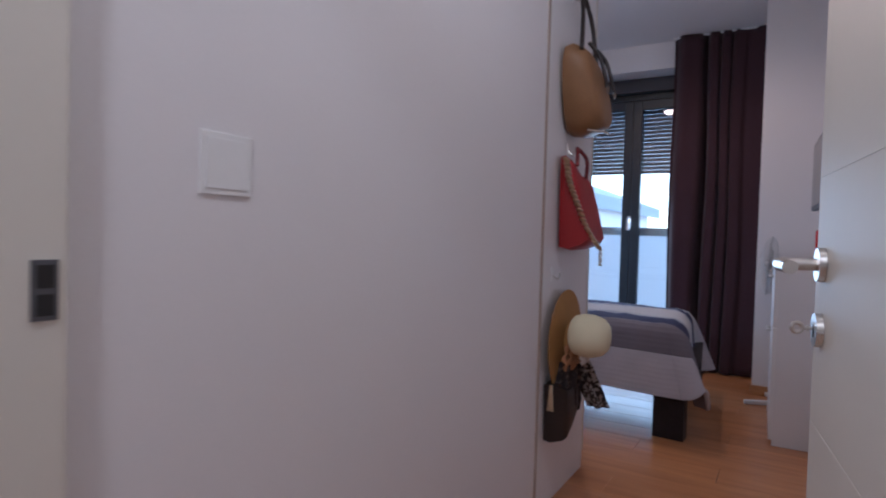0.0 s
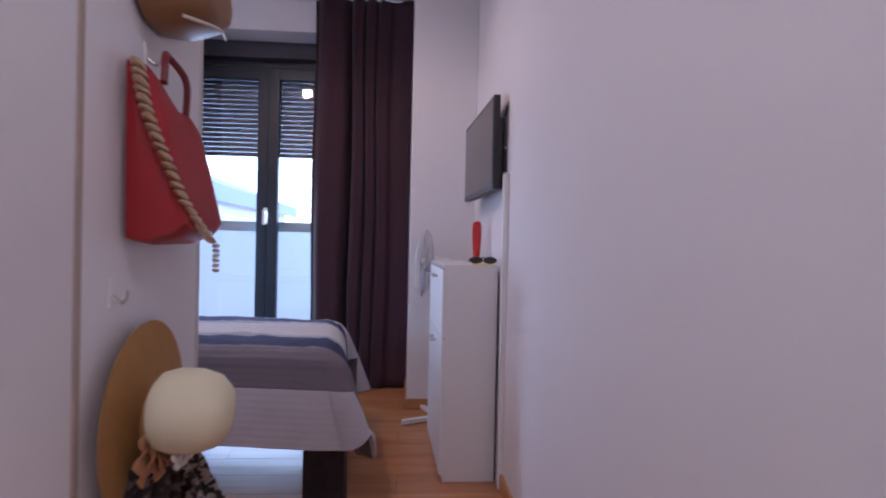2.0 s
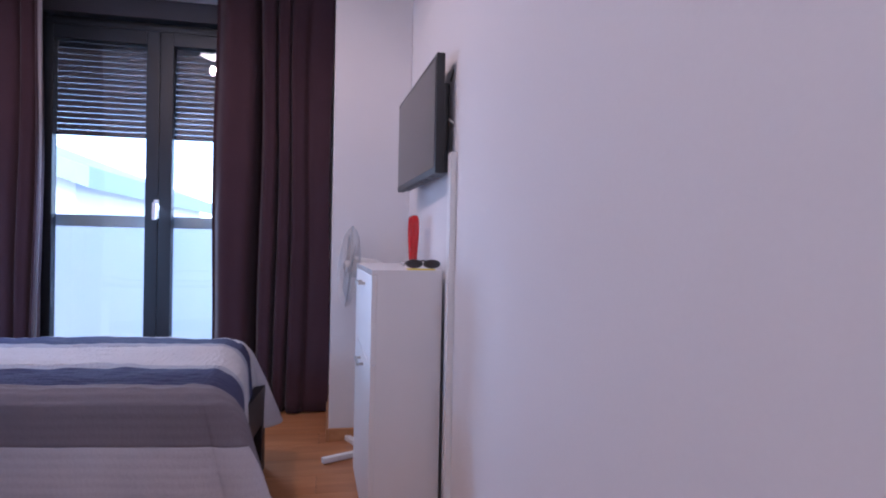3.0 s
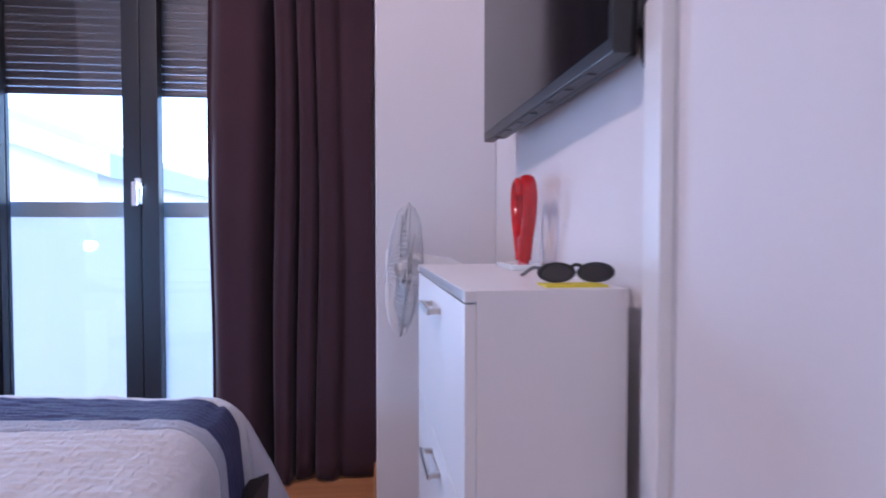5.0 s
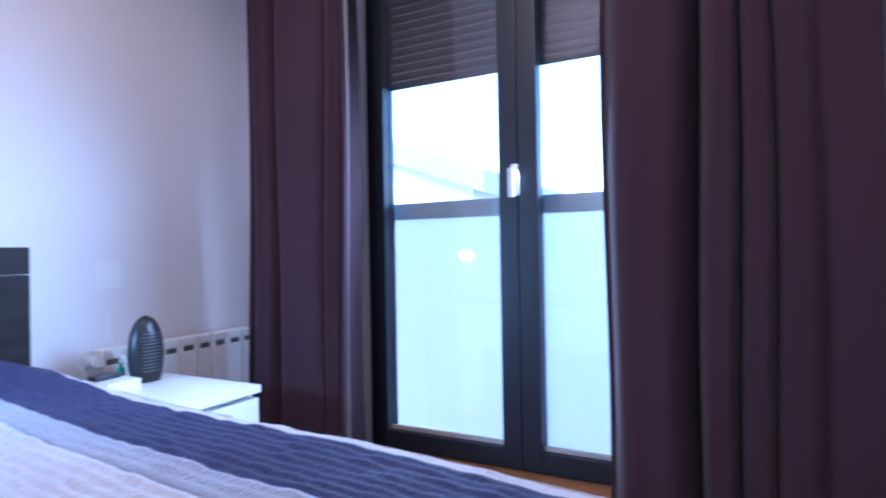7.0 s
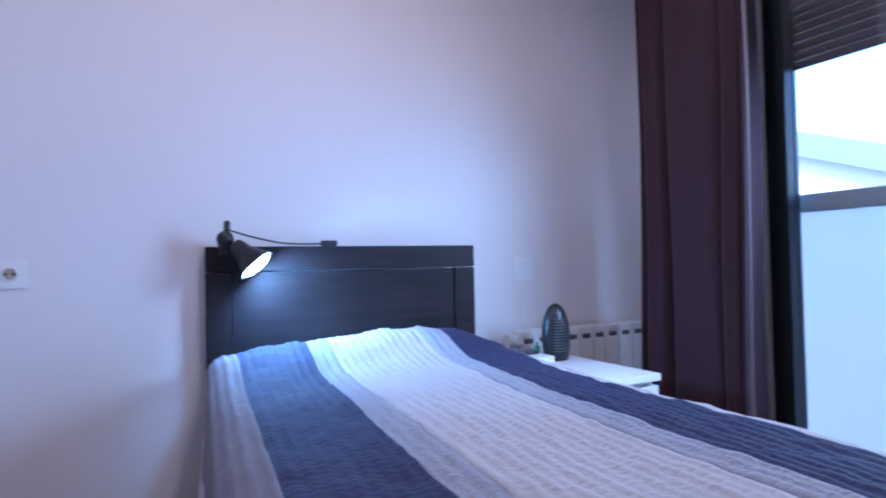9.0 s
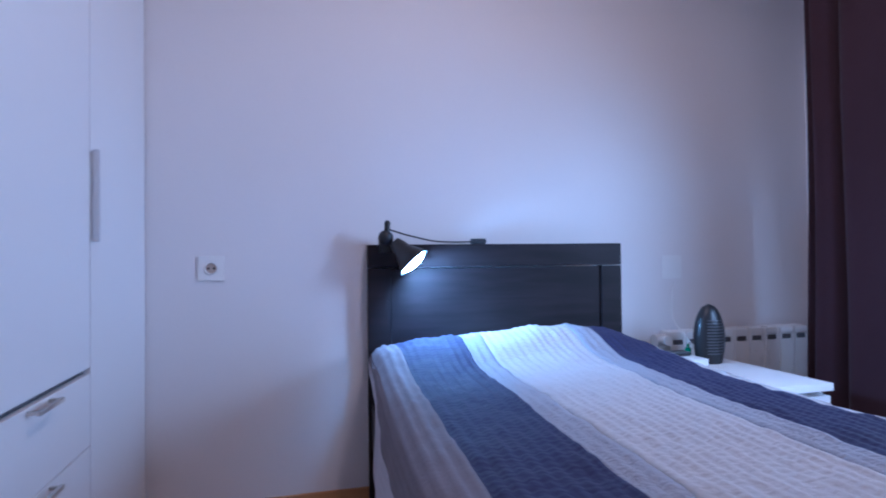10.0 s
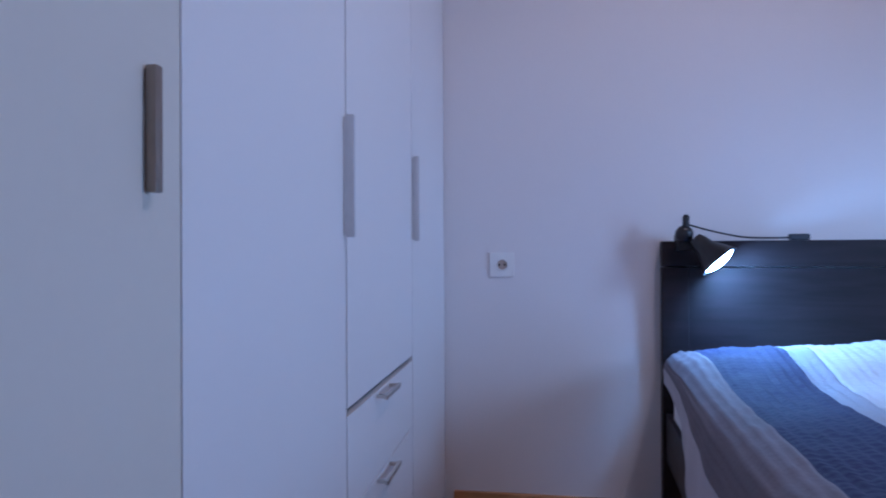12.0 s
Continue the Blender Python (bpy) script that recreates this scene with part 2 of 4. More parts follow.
def box(bm, a, b, bevel=0.0, turn=None):
    """A box between two corners, its edges rounded off."""
    lo, hi = [min(p, q) for p, q in zip(a, b)], [max(p, q) for p, q in zip(a, b)]
    made = bmesh.ops.create_cube(bm, size=1)["verts"]
    for v in made:
        v.co = Vector([lo[i] + (v.co[i] + 0.5) * (hi[i] - lo[i]) for i in range(3)])
    if bevel:
        edges = list({e for v in made for e in v.link_edges})
        out = bmesh.ops.bevel(bm, geom=edges, offset=bevel, segments=2, profile=0.6, affect="EDGES")
        made = list({v for f in out["faces"] for v in f.verts} | {v for v in made if v.is_valid})
    if turn is not None:
        bmesh.ops.transform(bm, matrix=turn, verts=made)
    return made


def rod(bm, p, q, r, r2=None, seg=16):
    """A round bar from p to q."""
    p, q = Vector(p), Vector(q)
    d = q - p
    m = Matrix.Translation((p + q) / 2) @ d.to_track_quat("Z", "Y").to_matrix().to_4x4()
    return bmesh.ops.create_cone(bm, cap_ends=True, segments=seg, radius1=r, radius2=r if r2 is None else r2, depth=d.length, matrix=m)["verts"]


def ball(bm, c, r, scale=(1, 1, 1), u=20, v=12, turn=None):
    m = Matrix.Translation(c) @ (turn or Matrix()) @ Matrix.Diagonal((*scale, 1))
    return bmesh.ops.create_uvsphere(bm, u_segments=u, v_segments=v, radius=r, matrix=m)["verts"]


def ring(bm, c, r, thick, axis="Z", seg=40, side=8, flat=1.0):
    """A torus round c."""
    rot = {"Z": Matrix(), "X": Matrix.Rotation(math.pi / 2, 4, "Y"), "Y": Matrix.Rotation(math.pi / 2, 4, "X")}[axis]
    rows = []
    for i in range(seg):
        a = 2 * math.pi * i / seg
        row = []
        for k in range(side):
            b = 2 * math.pi * k / side
            p = Vector(((r + thick * math.cos(b)) * math.cos(a), (r + thick * math.cos(b)) * math.sin(a) * flat, thick * math.sin(b)))
            row.append(bm.verts.new(Vector(c) + rot @ p))
        rows.append(row)
    for i in range(seg):
        for k in range(side):
            bm.faces.new((rows[i][k], rows[(i + 1) % seg][k], rows[(i + 1) % seg][(k + 1) % side], rows[i][(k + 1) % side]))


def sheet(bm, nu, nv, fn, closed_u=False):
    """A grid of nu by nv cells over fn(u, v), with u and v from 0 to 1."""
    rows = [[bm.verts.new(fn(i / nu, j / nv)) for j in range(nv + 1)] for i in range(nu + (0 if closed_u else 1))]
    faces = []
    for i in range(nu):
        for j in range(nv):
            k = (i + 1) % nu if closed_u else i + 1
            faces.append(bm.faces.new((rows[i][j], rows[k][j], rows[k][j + 1], rows[i][j + 1])))
    return faces


def tube(bm, points, r, seg=8):
    """A round cord along points, with a parallel frame."""
    pts = [Vector(p) for p in points]
    rows = []
    for i, p in enumerate(pts):
        d = (pts[min(i + 1, len(pts) - 1)] - pts[max(i - 1, 0)]).normalized()
        up = Vector((0, 0, 1)) if abs(d.z) < 0.9 else Vector((1, 0, 0))
        a = d.cross(up).normalized()
        b = d.cross(a)
        rows.append([bm.verts.new(p + r * (math.cos(2 * math.pi * k / seg) * a + math.sin(2 * math.pi * k / seg) * b)) for k in range(seg)])
    for i in range(len(rows) - 1):
        for k in range(seg):
            bm.faces.new((rows[i][k], rows[i][(k + 1) % seg], rows[i + 1][(k + 1) % seg], rows[i + 1][k]))
    bm.faces.new(rows[0])
    bm.faces.new(rows[-1])


def curve_points(knots, n=24):
    """A smooth line through knots."""
    k = [Vector(p) for p in knots]
    k = [2 * k[0] - k[1]] + k + [2 * k[-1] - k[-2]]
    out = []
    for i in range(1, len(k) - 2):
        for j in range(n if i < len(k) - 3 else n + 1):
            t = j / n
            a, b, c, d = k[i - 1:i + 3]
            out.append(0.5 * (2 * b + (c - a) * t + (2 * a - 5 * b + 4 * c - d) * t * t + (3 * b - a - 3 * c + d) * t ** 3))
    return out


def thing(name, at, label, category, group="", turn=0.0, kind=""):
    ob = new(name)
    ob.empty_display_size = 0.1
    ob.matrix_world = pose(*at, 0, 0, turn)
    return tagged(ob, label, category, group, kind)


def finish(bm, name, mats, smooth):
    bmesh.ops.recalc_face_normals(bm, faces=bm.faces)
    me = bpy.data.meshes.new(name)
    bm.to_mesh(me)
    bm.free()
    for m in mats if isinstance(mats, (list, tuple)) else [mats]:
        me.materials.append(m)
    if smooth:
        me.shade_smooth()
        me.set_sharp_from_angle(angle=radians(smooth))
    return me


def part(name, bm, mats, parent, label="", smooth=35, local=False):
    """One mesh object under a thing or part; given in the room's metres unless local."""
    top = parent
    at = Vector()
    while top is not None and not local:
        at = at + top.location
        top = top.parent
    if not local:
        bmesh.ops.translate(bm, vec=-at, verts=bm.verts)
    ob = new(name, finish(bm, name, mats, smooth))
    ob.parent = parent
    if smooth == 35:
        ob.modifiers.new("even_faces", "WEIGHTED_NORMAL").keep_sharp = True
    return tagged(ob, label)


def structure(name, bm, mats, label, category, smooth=0):
    return tagged(new(name, finish(bm, name, mats, smooth)), label, category, "", "structure")


def boxes(*specs, bevel=0.0):
    bm = bmesh.new()
    for a, b in specs:
        box(bm, a, b, bevel)
    return bm

# ---- the setting ----
WEST, EAST, SOUTH, NORTH, TOP = -2.845, 0.0, 2.27, 5.74, 2.76
SIDE = -1.0       # west side of the passage and side of the end cabinet
PILLAR = -0.398

floor = structure("floor", boxes(((WEST - 0.15, -1.75, -0.12), (0.75, 5.95, -0.010))), SCREED, "warm brown laminate board floor", "floor")
structure("wall_east", boxes(((EAST, 0.40, 0), (EAST + 0.15, 5.95, TOP))), PLASTER, "white plastered wall of passage and bedroom", "wall")
structure("wall_west", boxes(((WEST - 0.15, 2.12, 0), (WEST, 5.95, TOP))), PLASTER, "white plastered wall behind the bed", "wall")
structure("wall_south", boxes(((WEST, SOUTH - 0.15, 0), (SIDE - 0.12, SOUTH, TOP))), PLASTER, "white plastered wall behind the wardrobe", "wall")
structure("wall_passage", boxes(((SIDE - 0.12, 0.60, 0), (SIDE, 2.271, TOP))), PLASTER, "white plastered passage wall with a light switch", "wall")
structure("pillar", boxes(((PILLAR, 4.816, 0), (EAST, NORTH, TOP)), bevel=0.006), PLASTER, "white plastered pillar beside the window", "wall")
W0, W1, WTOP = -2.19, -0.81, 2.537
structure("wall_north", boxes(((WEST, NORTH, 0), (W0, NORTH + 0.21, TOP)), ((W1, NORTH, 0), (EAST, NORTH + 0.21, TOP)),
                              ((W0, NORTH, WTOP), (W1, NORTH + 0.21, TOP))), PLASTER, "white plastered window wall", "wall")
structure("beam", boxes(((WEST, 5.50, WTOP), (PILLAR, NORTH, TOP))), PLASTER, "white plastered beam above the window", "wall")
structure("ceiling", boxes(((WEST - 0.15, -1.75, TOP), (0.75, 5.95, TOP + 0.15))), CEILING, "plain white plastered ceiling", "ceiling")
# the doorway and the hall behind it
structure("wall_doorway", boxes(((-1.45, 0.40, 0), (-1.0, 0.60, TOP)), ((-1.0, 0.40, 2.07), (0.0, 0.60, TOP)), ((0.15, 0.40, 0), (0.60, 0.60, TOP))),
          PLASTER, "white plastered wall round the doorway", "wall")
structure("wall_hall", boxes(((-1.60, -1.75, 0), (-1.45, 0.60, TOP)), ((0.60, -1.75, 0), (0.75, 0.60, TOP)), ((-1.45, -1.75, 0), (0.60, -1.60, TOP))),
          PLASTER, "plain white plastered hall walls", "wall")
structure("door_frame", boxes(((-1.0, 0.39, 0), (-0.965, 0.61, 2.035)), ((-0.03, 0.39, 0), (0.0, 0.545, 2.035)), ((-1.0, 0.39, 2.035), (0.0, 0.61, 2.07)), bevel=0.003),
          DOOR_WHITE, "white lacquered door lining", "door frame")
structure("trim", boxes(((SIDE - 0.02, 2.272, 0), (SIDE + 0.004, 2.290, 2.42)), bevel=0.002), FILLER, "beige filler strip between wall and cabinet", "trim")
# skirting
bm = bmesh.new()
for a, b in (((-0.014, 0.61, 0), (0, 3.64, 0.065)), ((-0.014, 4.37, 0), (0, 4.802, 0.065)), ((PILLAR, 4.802, 0), (0, 4.816, 0.065)),
             ((PILLAR - 0.014, 4.802, 0), (PILLAR, NORTH, 0.065)), ((WEST, 2.945, 0), (WEST + 0.014, 5.74, 0.082)), ((SIDE, 0.62, 0), (SIDE + 0.012, 2.270, 0.065))):
    box(bm, a, b, 0.003)
structure("baseboard", bm, SKIRT, "narrow oak-coloured wooden skirting board", "baseboard")
structure("threshold", boxes(((W0, 5.69, 0), (W1, 5.84, 0.094)), bevel=0.004), SKIRT, "wooden threshold board below the balcony window", "sill")

# outside
structure("ground", boxes(((-150, 5.96, -6.2), (150, 400, -6.0))), CONCRETE, "grey paved ground far below", "ground")


def window_unit():
    """The two-leaf balcony window with its shutter."""
    w = thing("window_1", (-1.5, 5.75, 0), "anthracite two-leaf balcony window, shutter half down", "window", kind="structure")
    y0, y1 = 5.755, 5.825
    part("window_frame", boxes(((W0, y0, 0.096), (W0 + 0.05, y1, 2.40)), ((W1 - 0.05, y0, 0.096), (W1, y1, 2.40)), ((W0 + 0.05, y0, 0.096), (W1 - 0.05, y1, 0.106)),
                               ((W0 + 0.05, y0, 2.34), (W1 - 0.05, y1, 2.372)), bevel=0.004), ANTHRACITE, w)
    part("shutter_box", boxes(((W0, 5.735, 2.412), (W1, 5.93, WTOP - 0.002)), bevel=0.004), SHUTTER, w, "dark roller shutter box")
    # black strip filling the gap under the box, painted as its shadow
    part("shutter_gap_shade", boxes(((W0 + 0.05, 5.815, 2.374), (W1 - 0.05, 5.845, 2.41))), BLACK, w, "black strip painting the shade below the shutter box", smooth=0)
    mid = -1.4875
    for s, (x0, x1) in enumerate(((W0 + 0.052, mid - 0.001), (mid + 0.001, W1 - 0.052))):
        gx0, gx1 = (x0 + 0.040, mid - 0.079) if s == 0 else (mid + 0.079, x1 - 0.055)
        z0, z1 = 0.108, 2.335
        bm = bmesh.new()
        f = 5.742
        for a, b in (((x0, f, z0), (gx0, f + 0.07, z1)), ((gx1, f, z0), (x1, f + 0.07, z1)), ((gx0, f, z0), (gx1, f + 0.07, 0.180)), ((gx0, f, 2.25), (gx1, f + 0.07, z1))):
            box(bm, a, b, 0.005)
        leaf = part("sash", bm, ANTHRACITE, w)
        p = part("pane", boxes(((gx0, 5.790, 0.180), (gx1, 5.806, 2.25))), PANE, leaf, smooth=0)
        p.visible_shadow = False
        part("glazing_bead", boxes(((gx0, 5.768, 0.180), (gx1, 5.786, 0.196)), bevel=0.002), BEAD, leaf, "pale glazing strip")
        if s == 0:
            bm = bmesh.new()
            box(bm, (mid - 0.022, 5.725, 1.15), (mid + 0.008, 5.742, 1.27), 0.004)
            box(bm, (mid - 0.018, 5.690, 1.222), (mid + 0.004, 5.726, 1.244), 0.004)
            box(bm, (mid - 0.020, 5.683, 1.14), (mid + 0.004, 5.700, 1.25), 0.005)
            part("window_handle", bm, WHITE_PLASTIC, leaf, "white lever handle")
    data = None
    n = 19
    for i in range(n):
        z = 1.672 + 0.037 * i
        if data is None:
            bm = bmesh.new()
            verts = [(-0.65, 0.0, 0.0), (-0.65, 0.008, 0.001), (-0.65, 0.008, 0.0345), (-0.65, 0.0, 0.0356), (-0.65, -0.0012, 0.018)]
            a = [bm.verts.new(v) for v in verts]
            b = [bm.verts.new((0.65, v[1], v[2])) for v in verts]
            for k in range(5):
                bm.faces.new((a[k], a[(k + 1) % 5], b[(k + 1) % 5], b[k]))
            bm.faces.new(a)
            bm.faces.new(list(reversed(b)))
            data = finish(bm, "slat", SHUTTER, 0)
        ob = new("slat", data)
        ob.parent, ob.location = w, (0, 0.118, z)
    for x in (W0, W1 - 0.05):
        part("shutter_guide", boxes(((x, 5.850, 0.02), (x + 0.05, 5.90, 2.40)), bevel=0.003), ANTHRACITE, w)


window_unit()


def balustrade():
    b = thing("balustrade", (-1.5, 6.0, -0.05), "frosted glass balcony balustrade with a grey top rail", "railing")
    for i in range(2):
        x0 = -2.62 + i * 1.13
        part("panel", boxes(((x0, 6.00, 0.02), (x0 + 1.115, 6.012, 1.10)), bevel=0.002), FROST, b)
    part("handrail", boxes(((-2.66, 5.985, 1.095), (-0.34, 6.03, 1.172)), bevel=0.006), RAIL, b, "grey metal handrail")
    for x in (-2.64, -1.5, -0.38):
        part("post", boxes(((x - 0.012, 6.03, -0.04), (x + 0.012, 6.055, 1.10)), bevel=0.003), RAIL, b)
    structure("balcony_slab", boxes(((-2.9, 5.952, -0.2), (-0.1, 6.12, -0.05))), CONCRETE, "grey concrete balcony slab", "balcony")


balustrade()


def far_house():
    """The house across the yard, with its sloping roof edge."""
    h = thing("house", (-7, 14, -6), "pale rendered house with a sloping light roof", "house")
    gable = [(-10.4, 10.24, -6), (-3.74, 10.24, -6), (-3.74, 10.24, 1.78), (-10.4, 10.24, 4.17)]
    roof = [(-10.8, 10.0, 4.56), (-3.49, 10.0, 1.93), (-3.49, 10.0, 1.65), (-10.8, 10.0, 4.28)]
    for name, outline, depth, mat in (("wall", gable, 17.6, FACADE), ("roof", roof, 18, ROOFING)):
        bm = bmesh.new()
        v0 = [bm.verts.new(p) for p in outline]
        v1 = [bm.verts.new((p[0], depth, p[2])) for p in outline]
        for k in range(4):
            bm.faces.new((v0[k], v0[(k + 1) % 4], v1[(k + 1) % 4], v1[k]))
        bm.faces.new(v0)
        bm.faces.new(v1)
        part(name, bm, mat, h, smooth=0)
    for x in (-9.2, -7.4, -5.6):
        wdw = part("window", boxes(((x, 10.20, -0.7), (x + 0.9, 10.26, 0.6)), bevel=0.02), WINDOW_DARK, h)
        part("sill", boxes(((x - 0.08, 10.14, -0.78), (x + 0.98, 10.238, -0.71))), FACADE, wdw, smooth=0)


far_house()

# ---- passage ----


def room_door():
    """The open door leaf; local x towards the wall, y along the leaf."""
    d = thing("door_1", (-0.008, 0.56, 0), "open white door with grooves and steel lever handle", "door", turn=7.8, kind="structure")
    bm = bmesh.new()
    grooves = [0.02, 0.35, 0.765, 1.18, 1.595, 2.01]
    for z0, z1 in zip(grooves, grooves[1:]):
        box(bm, (-0.040, 0.0, z0 + 0.0005), (0.0, 0.87, z1 - 0.0005), 0.001)
    box(bm, (-0.0391, 0.001, 0.02), (-0.001, 0.869, 2.005))
    part("leaf", bm, DOOR_WHITE, d, local=True)
    y = 0.808
    bm = bmesh.new()
    rod(bm, (-0.041, y, 1.034), (-0.051, y, 1.034), 0.028, 0.027, 32)
    rod(bm, (-0.050, y, 1.034), (-0.100, y, 1.034), 0.0100, seg=20)
    pts = curve_points([(-0.092, y, 1.034), (-0.101, y - 0.004, 1.034), (-0.106, y - 0.03, 1.034), (-0.107, y - 0.138, 1.034)], 10)
    tube(bm, pts, 0.0105, 16)
    part("lever", bm, STEEL, d, "brushed steel lever", local=True)
    bm = bmesh.new()
    rod(bm, (-0.041, y, 0.928), (-0.051, y, 0.928), 0.028, 0.027, 32)
    rod(bm, (-0.0505, y, 0.933), (-0.0515, y, 0.933), 0.0065, seg=16)
    keyrose = part("key_rosette", bm, STEEL, d, local=True)
    bm = bmesh.new()
    # raised black block, coloured for the dark inside the keyhole
    box(bm, (-0.0525, y - 0.003, 0.916), (-0.051, y + 0.003, 0.937), 0.0007)
    part("keyhole", bm, BLACK, keyrose, local=True)
    bm = bmesh.new()
    rod(bm, (-0.048, y, 0.930), (-0.066, y, 0.930), 0.0026, seg=10)
    ring(bm, (-0.0745, y, 0.930), 0.0075, 0.0036, "Y", 24, 8)
    rod(bm, (-0.058, y, 0.930), (-0.061, y, 0.930), 0.0042, seg=10)
    part("key", bm, STEEL, d, "old steel key in the lock", local=True)
    for z in (0.25, 1.0, 1.8):
        bm = bmesh.new()
        rod(bm, (0.0, -0.004, z), (0.0, -0.004, z + 0.09), 0.007, seg=12)
        part("hinge", bm, STEEL, d, local=True)
    for z0 in (0.97,):
        s = thing("strike_plate", (-0.965, 0.563, z0), "dark steel strike plate on the door lining", "strike plate")
        bm = bmesh.new()
        box(bm, (-0.965, 0.568, 0.951), (-0.962, 0.598, 1.024), 0.001)
        part("plate", bm, VENT, s)
        # black blocks on the plate, coloured for the dark inside the holes
        part("latch_hole", boxes(((-0.9625, 0.573, 0.990), (-0.9612, 0.593, 1.018)), ((-0.9625, 0.573, 0.957), (-0.9612, 0.593, 0.983))), BLACK, s)


room_door()


def wall_switch(name, m, label, socket=False, double=False):
    """Plate 8.5 cm wide; local x out of the wall, y along it."""
    s = thing(name, (0, 0, 0), label, "socket" if socket else "light switch")
    s.matrix_world = m
    bm = bmesh.new()
    e = 0.043 if socket else 0.050
    box(bm, (0, -e, -e), (0.0072 if socket else 0.0035, e, e), 0.0015)
    part("plate", bm, WHITE_PLASTIC, s, local=True)
    if socket:
        bm = bmesh.new()
        ring(bm, (0.009, 0, 0), 0.020, 0.0025, "X", 28, 6)
        part("socket_rim", bm, WHITE_PLASTIC, s, local=True)
        # darker disc and black dots paint the shade of well and pin holes
        bm = bmesh.new()
        rod(bm, (0.0055, 0, 0), (0.0075, 0, 0), 0.0185, seg=24)
        part("socket_well_shade", bm, FILLER, s, local=True)
        for y in (-0.0095, 0.0095):
            bm = bmesh.new()
            rod(bm, (0.0074, y, 0), (0.0082, y, 0), 0.0042, seg=10)
            part("pin_hole", bm, BLACK, s, local=True)
    else:
        bm = bmesh.new()
        box(bm, (0.0035, -0.040, -0.040), (0.0050, 0.040, 0.040), 0.0007)
        part("rocker", bm, WHITE_PLASTIC, s, local=True)


wall_switch("light_switch", pose(SIDE, 0.865, 1.170), "white square light switch on the passage wall")


# ---- wardrobe wall ----
FRONT = 2.885


def handle_bar(parent, x, z0, z1, mat=ALUMINIUM, out=0.020, w=0.011):
    bm = bmesh.new()
    box(bm, (x - w / 2, FRONT + 0.004, z0), (x + w / 2, FRONT + out, z1), 0.003)
    box(bm, (x - w / 3, FRONT, z0 + 0.004), (x + w / 3, FRONT + 0.006, z1 - 0.004))
    return part("handle", bm, mat, parent, "slim aluminium bar handle")


def wardrobe():
    w = thing("wardrobe", (-1.270, 2.885, 0), "tall white built-in wardrobe with doors and drawers", "wardrobe")
    part("body", boxes(((WEST + 0.030, 2.275, 0.0), (-1.272, 2.835, 2.42))), MELAMINE, w, smooth=0)
    z0, z1 = 0.075, 2.415
    def leaf(x0, x1, a, b, name="door"):
        return part(name, boxes(((x0 + 0.0016, 2.862, a), (x1 - 0.0016, FRONT, b)), bevel=0.0015), GLOSS_WHITE, w)
    d = leaf(-1.756, -1.2730, z0, z1)
    handle_bar(d, -1.746, 0.973, 1.190)
    d = leaf(-2.298, -1.758, 0.666, z1)
    d = leaf(WEST + 0.005, -2.300, z0, z1)
    handle_bar(d, -2.306, 0.976, 1.207)
    zs = [0.651, 0.472, 0.292, 0.078]
    for i in range(3):
        d = leaf(-2.298, -1.758, zs[i + 1] + 0.003, zs[i], "drawer")
        bm = bmesh.new()
        box(bm, (-2.06, FRONT + 0.018, zs[i] - 0.014), (-1.94, FRONT + 0.026, zs[i] - 0.004), 0.002)
        for x in (-2.055, -1.953):
            box(bm, (x, FRONT, zs[i] - 0.013), (x + 0.008, FRONT + 0.02, zs[i] - 0.005), 0.001)
        part("handle", bm, STEEL, d, "small steel drawer pull")
    # dark strip inside the gap, its colour standing for the shade there
    part("gap_shade_strip", boxes(((-2.296, 2.836, 0.652), (-1.760, 2.870, 0.665))), VENT, w, "dark strip colouring in the shade of the gap above the drawers", smooth=0)
    w.rotation_euler.z = radians(-1.0)
    c = thing("end_cabinet", (-1.1, 2.58, 0), "narrow tall white cabinet closing the wardrobe", "cabinet")
    part("body", boxes(((-1.262, 2.291, 0.0), (SIDE, 2.862, 2.42)), bevel=0.002), MELAMINE, c, smooth=0)
    d = part("door", boxes(((-1.270, 2.865, 0.075), (SIDE, 2.887, 2.415)), bevel=0.002), DOOR_WHITE, c)
    bm = bmesh.new()
    box(bm, (-1.226, 2.889, 1.000), (-1.216, 2.899, 1.111), 0.002)
    box(bm, (-1.223, 2.886, 1.003), (-1.219, 2.891, 1.108))
    part("handle", bm, BRASS_DARK, d, "bronzed metal pull")


wardrobe()

# ---- bed ----
BED = pose(-2.772, 4.16, 0, 0, 0, -4.6)


